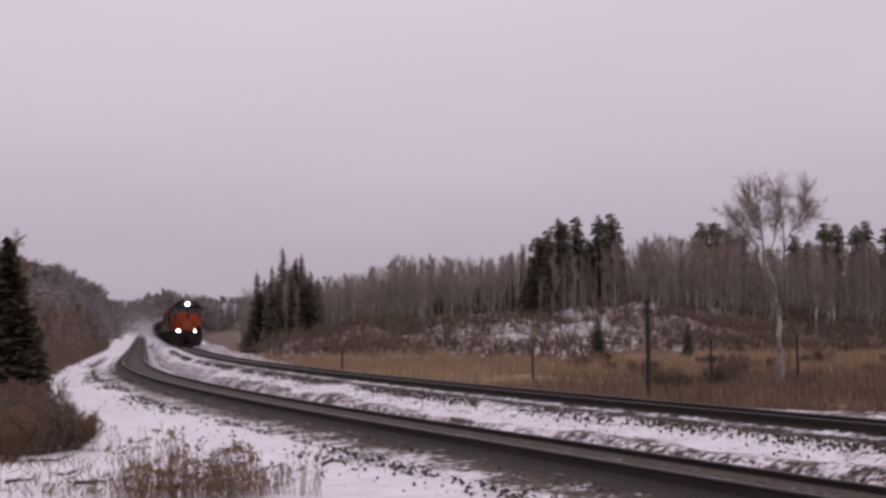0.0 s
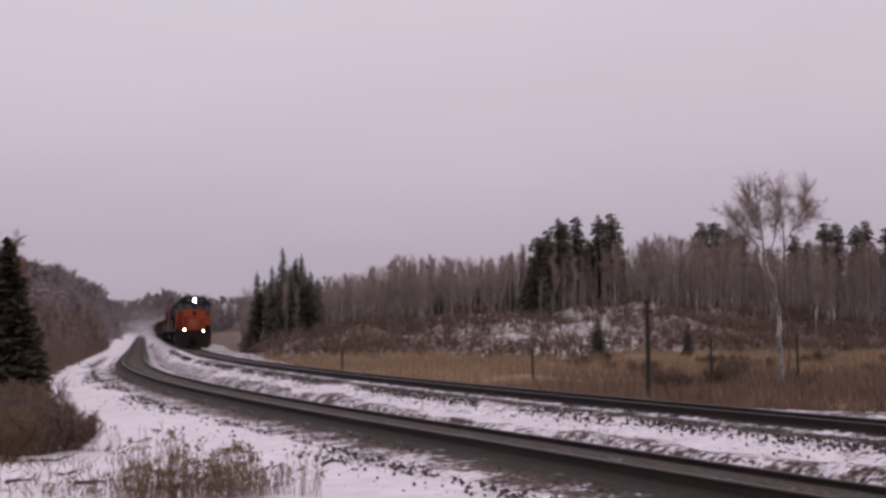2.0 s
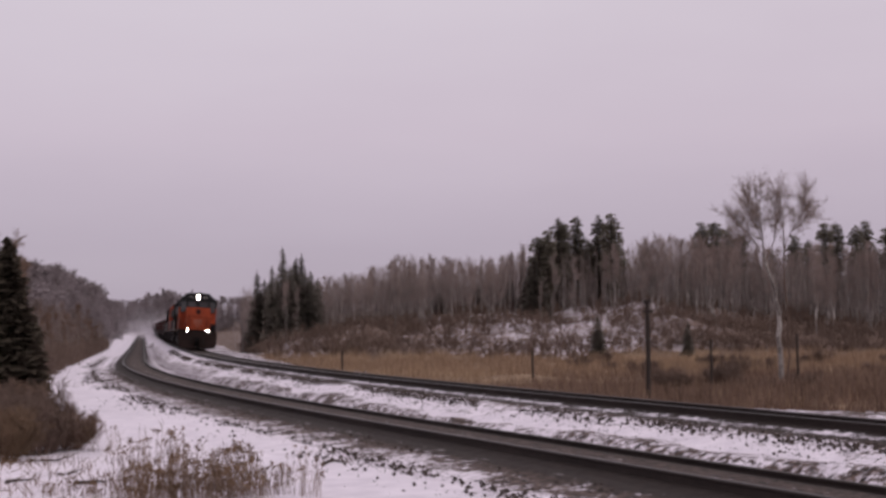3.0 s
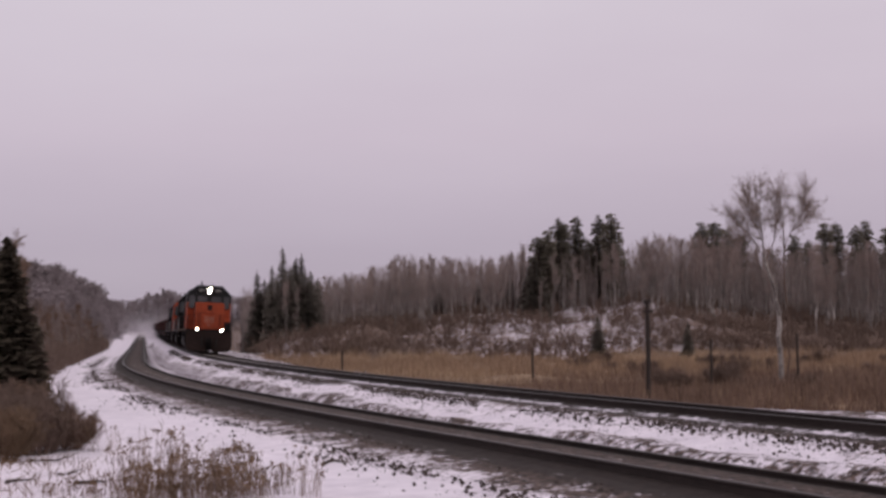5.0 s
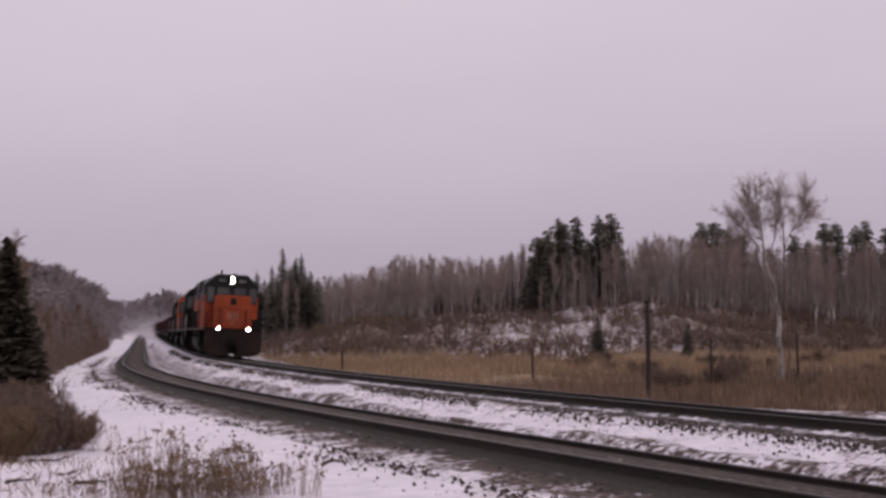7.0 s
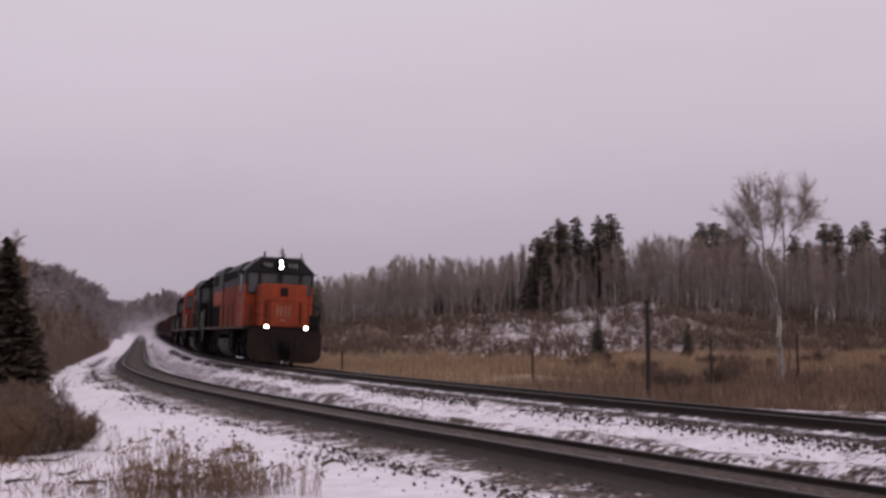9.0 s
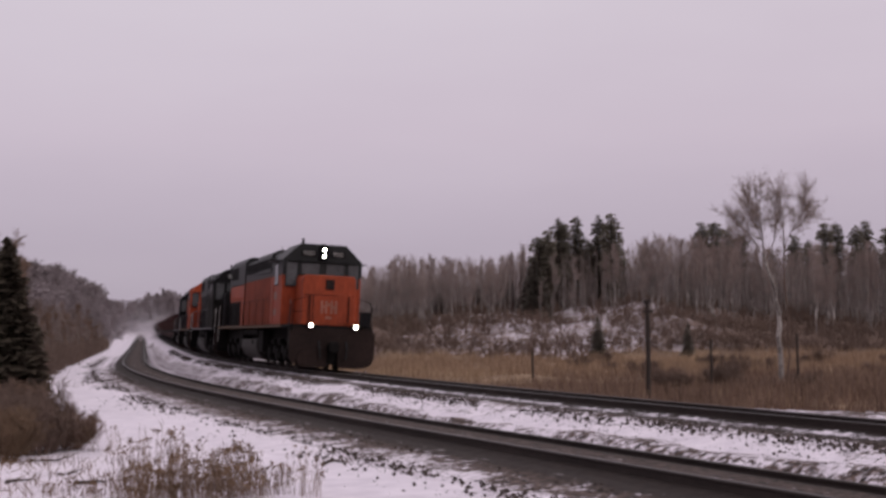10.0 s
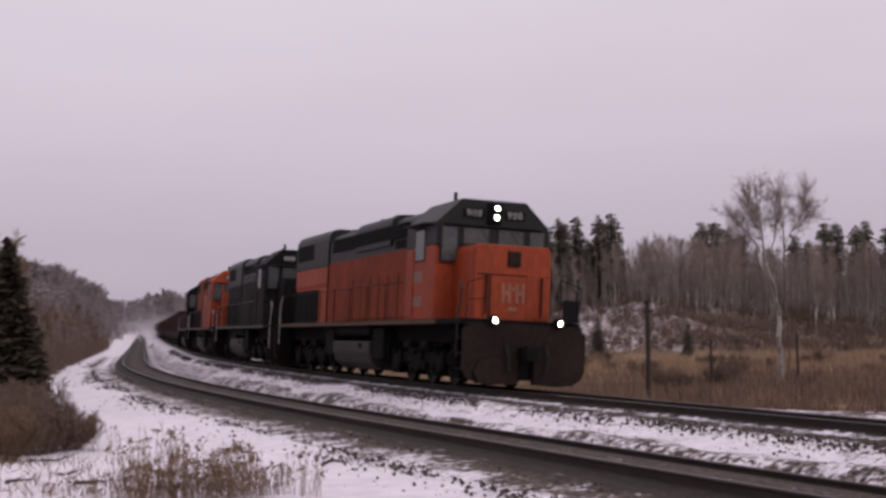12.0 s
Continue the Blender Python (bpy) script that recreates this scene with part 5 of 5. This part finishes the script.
def roadside_brush():
    """Low tangled brush under the saplings along the snow's edge."""
    rng = np.random.RandomState(36)
    n_ = 2600
    out = []
    s = -13 - 150 * rng.uniform(size=n_)
    o = np.array([road_edge(a) for a in s]) - 0.2 - 9 * rng.uniform(size=n_) ** 1.6
    P = np.array([on_line(a, b) for a, b in zip(s, o)])
    P[:, 2] = terrain(P[:, 0], P[:, 1])[0] - 0.03
    for k in range(16):
        w = rng.normal(size=(n_, 3)) * 0.33
        w[:, 2] = rng.uniform(0.4, 1.9, n_)
        p2 = P + rng.normal(size=(n_, 3)) * (0.25, 0.25, 0)
        out.append(slivers(p2, p2 + w, 0.035, rng))
        q_ = p2 + w * rng.uniform(0.4, 0.9, (n_, 1))
        v = rng.normal(size=(n_, 3)) * 0.25
        v[:, 2] = rng.uniform(0.1, 0.6, n_)
        out.append(slivers(q_, q_ + v, 0.026, rng))
    return tagged(new("roadside_brush", shard_mesh("roadside_brush", np.concatenate(out), M_TWIG_DARK)), "tangled brown leafless brush along the snowy road", "brush", kind="stuff")


roadside_brush()
hill_brush()
marsh_grass()
marsh_reeds()

# willow shrubs in the marsh before the poplar
willow = [shrub_meshes(700 + i, 2.0, 1.5, 26, M_TWIG_DARK, 0.03, 4, 2) for i in range(3)]
for i in range(34):
    b = rt.choice((rt.uniform(0.19, 0.25), rt.uniform(0.25, 0.36), rt.uniform(0.09, 0.19)))
    d = rt.uniform(66, 112)
    t_ = thing("willow_shrub", "leafless reddish-brown willow shrub in marsh grass", "shrub", "willows of the marsh", m=turned(spot(b, d), i))
    part("stem", willow[i % 3][0], None, t_)
    part("crown", willow[i % 3][1], None, t_)
    k = rt.uniform(0.45, 0.85)
    t_.scale = (k, k, k * 0.75)


# posts in the marsh
def build_post(b, d, top, r, label, cap):
    p_ = spot(b, d, 0.4)
    t = thing("utility_pole" if cap else "fence_post", label, "pole" if cap else "post", m=Matrix.Translation(p_))
    hh = top - p_.z
    bm = bmesh.new()
    add_rod(bm, (0, 0, 0), (0.03, 0, hh * 0.5), r, r * 0.93, 10)
    add_rod(bm, (0.03, 0, hh * 0.5 - 0.005), (0.02, 0.03, hh), r * 0.93, r * 0.82, 10)
    part("shaft", bm, M_POST, t)
    if cap:
        part("crossarm_stub", boxes((-0.16, 0.24, -0.14, 0.06, hh - 0.42, hh - 0.30), bevel=0.015), M_POST, t)
        part("pole_cap", boxes((-0.13, 0.17, -0.12, 0.18, hh - 0.02, hh + 0.16), bevel=0.03), M_POST, t)
    return t


build_post(0.1512, 60, 2.45, 0.11, "old weathered wooden utility pole stub in the marsh", True)
for b, d, top in ((0.0655, 78, 0.0), (-0.0755, 92, -0.15), (0.198, 70, 0.7), (0.262, 74, 0.9)):
    build_post(b, d, top, 0.075, "thin grey weathered fence post in dead grass", False)

# shrubs and dead weeds in front
SHRUBS = ((-0.325, 20.5, 1.02, 0.75, M_TWIG_DARK), (-0.303, 20.2, 0.88, 0.62, M_TWIG_DARK), (-0.278, 20.8, 0.62, 0.60, M_TWIG_RED), (-0.312, 22.0, 1.15, 0.7, M_TWIG_DARK), (-0.327, 18.9, 0.85, 0.55, M_REED), (-0.292, 22.0, 0.75, 0.5, M_TWIG_DARK), (-0.330, 23.0, 1.2, 0.8, M_TWIG_RED))
for i, (b, d, hh, rr_, mm) in enumerate(SHRUBS):
    t_ = thing("roadside_shrub", "dense leafless dark brown shrub at the snow's edge", "shrub", "roadside shrubs", m=turned(spot(b, d), i))
    a_, b_ = shrub_meshes(800 + i, hh * 0.78, rr_ * 1.05, 60, mm, 0.011, 4, 3)
    part("stem", a_, None, t_)
    part("crown", b_, None, t_)


def weed_meshes(seed, h, r, stems, seed_heads):
    rng = np.random.RandomState(seed)
    segs, tr = [], []
    for _ in range(stems):
        az, rad = rng.uniform(0, 6.283), r * rng.uniform() ** 0.6
        b = np.array([math.cos(az) * rad, math.sin(az) * rad, -0.04])
        t = b + np.array([rng.normal() * 0.13 * h, rng.normal() * 0.13 * h, h * rng.uniform(0.45, 1.0)])
        m = (b + t) / 2 + rng.normal(size=3) * 0.02
        segs += [(b, m, 0.0042, 0.0034), (m, t, 0.0034, 0.0018)]
        k = 5
        g = b + (t - b) * rng.uniform(0.35, 1.0, (k, 1))
        e = g + np.column_stack((rng.normal(size=k) * 0.07, rng.normal(size=k) * 0.07, rng.uniform(0.02, 0.13, k)))
        tr.append(slivers(g, e, 0.008, rng))
        if rng.uniform() < seed_heads:
            q_ = np.repeat(t[None], 7, 0) + rng.normal(size=(7, 3)) * 0.02
            tr.append(slivers(q_, q_ + rng.normal(size=(7, 3)) * 0.035, 0.03, rng))
    return stick_mesh("stalks", segs, M_REED, 3), shard_mesh("seed_heads", np.concatenate(tr), M_REED)


weeds = [weed_meshes(900 + i, 0.85, 0.20, 15, 0.4) for i in range(4)] + [weed_meshes(910, 0.6, 0.30, 40, 0.6), weed_meshes(911, 0.5, 0.26, 32, 0.7)]
WEEDS = ((-0.228, 15.2, 0.95, 0), (-0.220, 14.8, 0.85, 1), (-0.212, 15.6, 1.0, 2), (-0.205, 15.2, 0.9, 3), (-0.198, 14.6, 0.75, 0), (-0.190, 15.4, 0.8, 1), (-0.236, 14.4, 0.7, 2), (-0.243, 15.0, 0.62, 3),
         (-0.168, 14.9, 1.05, 4), (-0.158, 15.3, 1.0, 4), (-0.150, 14.6, 0.9, 5), (-0.162, 14.4, 0.8, 5), (-0.176, 14.4, 0.75, 4), (-0.136, 14.8, 0.6, 5), (-0.127, 15.2, 0.62, 4), (-0.104, 14.9, 0.7, 1), (-0.098, 14.6, 0.62, 2), (-0.185, 14.2, 0.9, 4), (-0.215, 14.1, 0.9, 5), (-0.228, 14.0, 0.8, 4), (-0.20, 14.2, 0.8, 5),
         (-0.118, 16.2, 0.42, 0), (-0.14, 16.6, 0.45, 3), (-0.26, 15.0, 0.38, 5), (-0.275, 15.5, 0.35, 5), (-0.29, 15.0, 0.3, 4), (-0.195, 18.0, 0.6, 0), (-0.26, 20.6, 0.55, 2), (-0.245, 20.4, 0.5, 3))
for i, (b, d, k, v) in enumerate(WEEDS):
    t_ = thing("dead_weed_clump", "dry brown weed clump standing in the snow", "weeds", "weeds at the roadside", m=turned(spot(b, d), i * 1.3))
    part("stalk", weeds[v][0], None, t_)
    tagged(part("seed_head", weeds[v][1], None, t_), kind="stuff")
    t_.scale = (k, k, k)


def snow_stubble():
    """Dead blades and bits of twig poking through the thin snow by the road."""
    rng = np.random.RandomState(38)
    n_ = 3000
    b = rng.uniform(-0.36, -0.02, n_)
    d = 12.5 + 7 * rng.uniform(size=n_) ** 1.3
    x, y = b * d, d
    s, o = line_coords(x, y)
    keep = (o < -7.6) & (rough(x, y, 2, 5) + rng.normal(size=n_) * 0.5 - 3.0 * step(-0.24, -0.05, b) + 0.9 > 0.3)
    x, y = x[keep], y[keep]
    z = terrain(x, y)[0]
    base = np.column_stack((x, y, z - 0.01))
    tip = base + rng.normal(size=base.shape) * 0.07
    tip[:, 2] = z + rng.uniform(0.02, 0.16, len(z))
    return tagged(new("snow_stubble", shard_mesh("snow_stubble", slivers(base, tip, 0.016, rng), M_REED)), "short dead stubble poking through thin snow", "grass", kind="stuff")


snow_stubble()


def dead_branch(b, d, length, rz, seed):
    rng = np.random.RandomState(seed)
    t = thing("fallen_branch", "dark fallen branch lying half buried in snow", "branch", "fallen branches", m=turned(spot(b, d), rz))
    pts = limb_points((-length / 2, 0, 0.02), (length / 2, 0.05, 0.05), rng, 6, 0.05)
    segs = [(pts[i], pts[i + 1], 0.028 - 0.004 * i, 0.024 - 0.004 * i) for i in range(5)]
    part("limb", stick_mesh("limb", segs, M_BARK_DARK, 6), None, t)
    part("twig", shard_mesh("twig", twig_fan(pts[1:], np.repeat(pts[-1:] - pts[:1], 5, 0) / length, rng, 0.2, 0.012, 1, 3, 0.2), M_TWIG_DARK), None, t)


for q_ in ((-0.292, 19.2, 0.55, 0.1, 1), (-0.277, 17.0, 0.3, 0.6, 2), (-0.262, 15.9, 0.45, -0.5, 3), (-0.108, 22.5, 0.35, 0.3, 4), (-0.082, 18.2, 0.32, 0.2, 5), (-0.315, 16.0, 0.3, -0.2, 6)):
    dead_branch(*q_)


# stones
def stones():
    rng = np.random.RandomState(41)
    verts, faces = [], []
    ico = [(0, 0, 1), (0.9, 0, 0.1), (0.2, 0.85, 0), (-0.8, 0.4, 0.1), (-0.6, -0.7, 0), (0.4, -0.8, 0.05), (0, 0, -0.5)]
    tri = [(0, 1, 2), (0, 2, 3), (0, 3, 4), (0, 4, 5), (0, 5, 1), (6, 2, 1), (6, 3, 2), (6, 4, 3), (6, 5, 4), (6, 1, 5)]
    ico = np.array(ico)
    specs = [(-1.80, 0.12, 7500, 0.036), (-2.0, 0.30, 2600, 0.026), (-7.25, 0.42, 11000, 0.032), (-2.7, 0.7, 9000, 0.015), (-6.6, 0.4, 4200, 0.024), (-8.3, 0.8, 420, 0.022), (2.4, 0.5, 1600, 0.045)]
    for off, spread, count, size in specs:
        s = -95 + 117 * rng.uniform(size=count) ** 0.75
        o = off + rng.normal(size=count) * spread
        lump = rough(s, 3 * o, 2, 6) + rng.normal(size=count) * 0.5
        for a, b, c_ in zip(s, o, lump):
            if c_ < -0.35:
                continue
            p_ = on_line(a, b)
            if -2.45 < b < 2.45:
                z = on_line(a)[2] + float(np.interp(abs(b), [1.35, 1.62, 2.45], [-0.20, -0.235, -0.5])) - b * math.sin(CANT)
                if abs(b) < 1.35:
                    continue
            elif -2.45 < b - NEAR < 2.45:
                c = b - NEAR
                if abs(c) < 1.35:
                    continue
                z = on_line(a)[2] + NEAR_Z + float(np.interp(abs(c), [1.35, 1.62, 2.45], [-0.20, -0.235, -0.5])) - c * math.sin(CANT)
                z = max(z, on_line(a)[2] - 0.38) - float(drop(a))
            else:
                z = on_line(a)[2] - 0.36 - float(drop(a)) * float(step(-2.4, -3.6, b))
            k = size * (0.35 + 1.1 * rng.uniform() ** 2.2)
            n_ = len(verts)
            v = ico * rng.uniform(0.7, 1.3, (7, 1)) * k
            verts += (v + np.array([p_.x, p_.y, z + 0.2 * k])).tolist()
            faces += [(n_ + i, n_ + j, n_ + l_) for i, j, l_ in tri]
    return tagged(new("scattered_stones", mesh_from("scattered_stones", verts, faces, M_STONE)), "loose dark ballast stones scattered on the snow", "stones", kind="stuff")


stones()


motions()
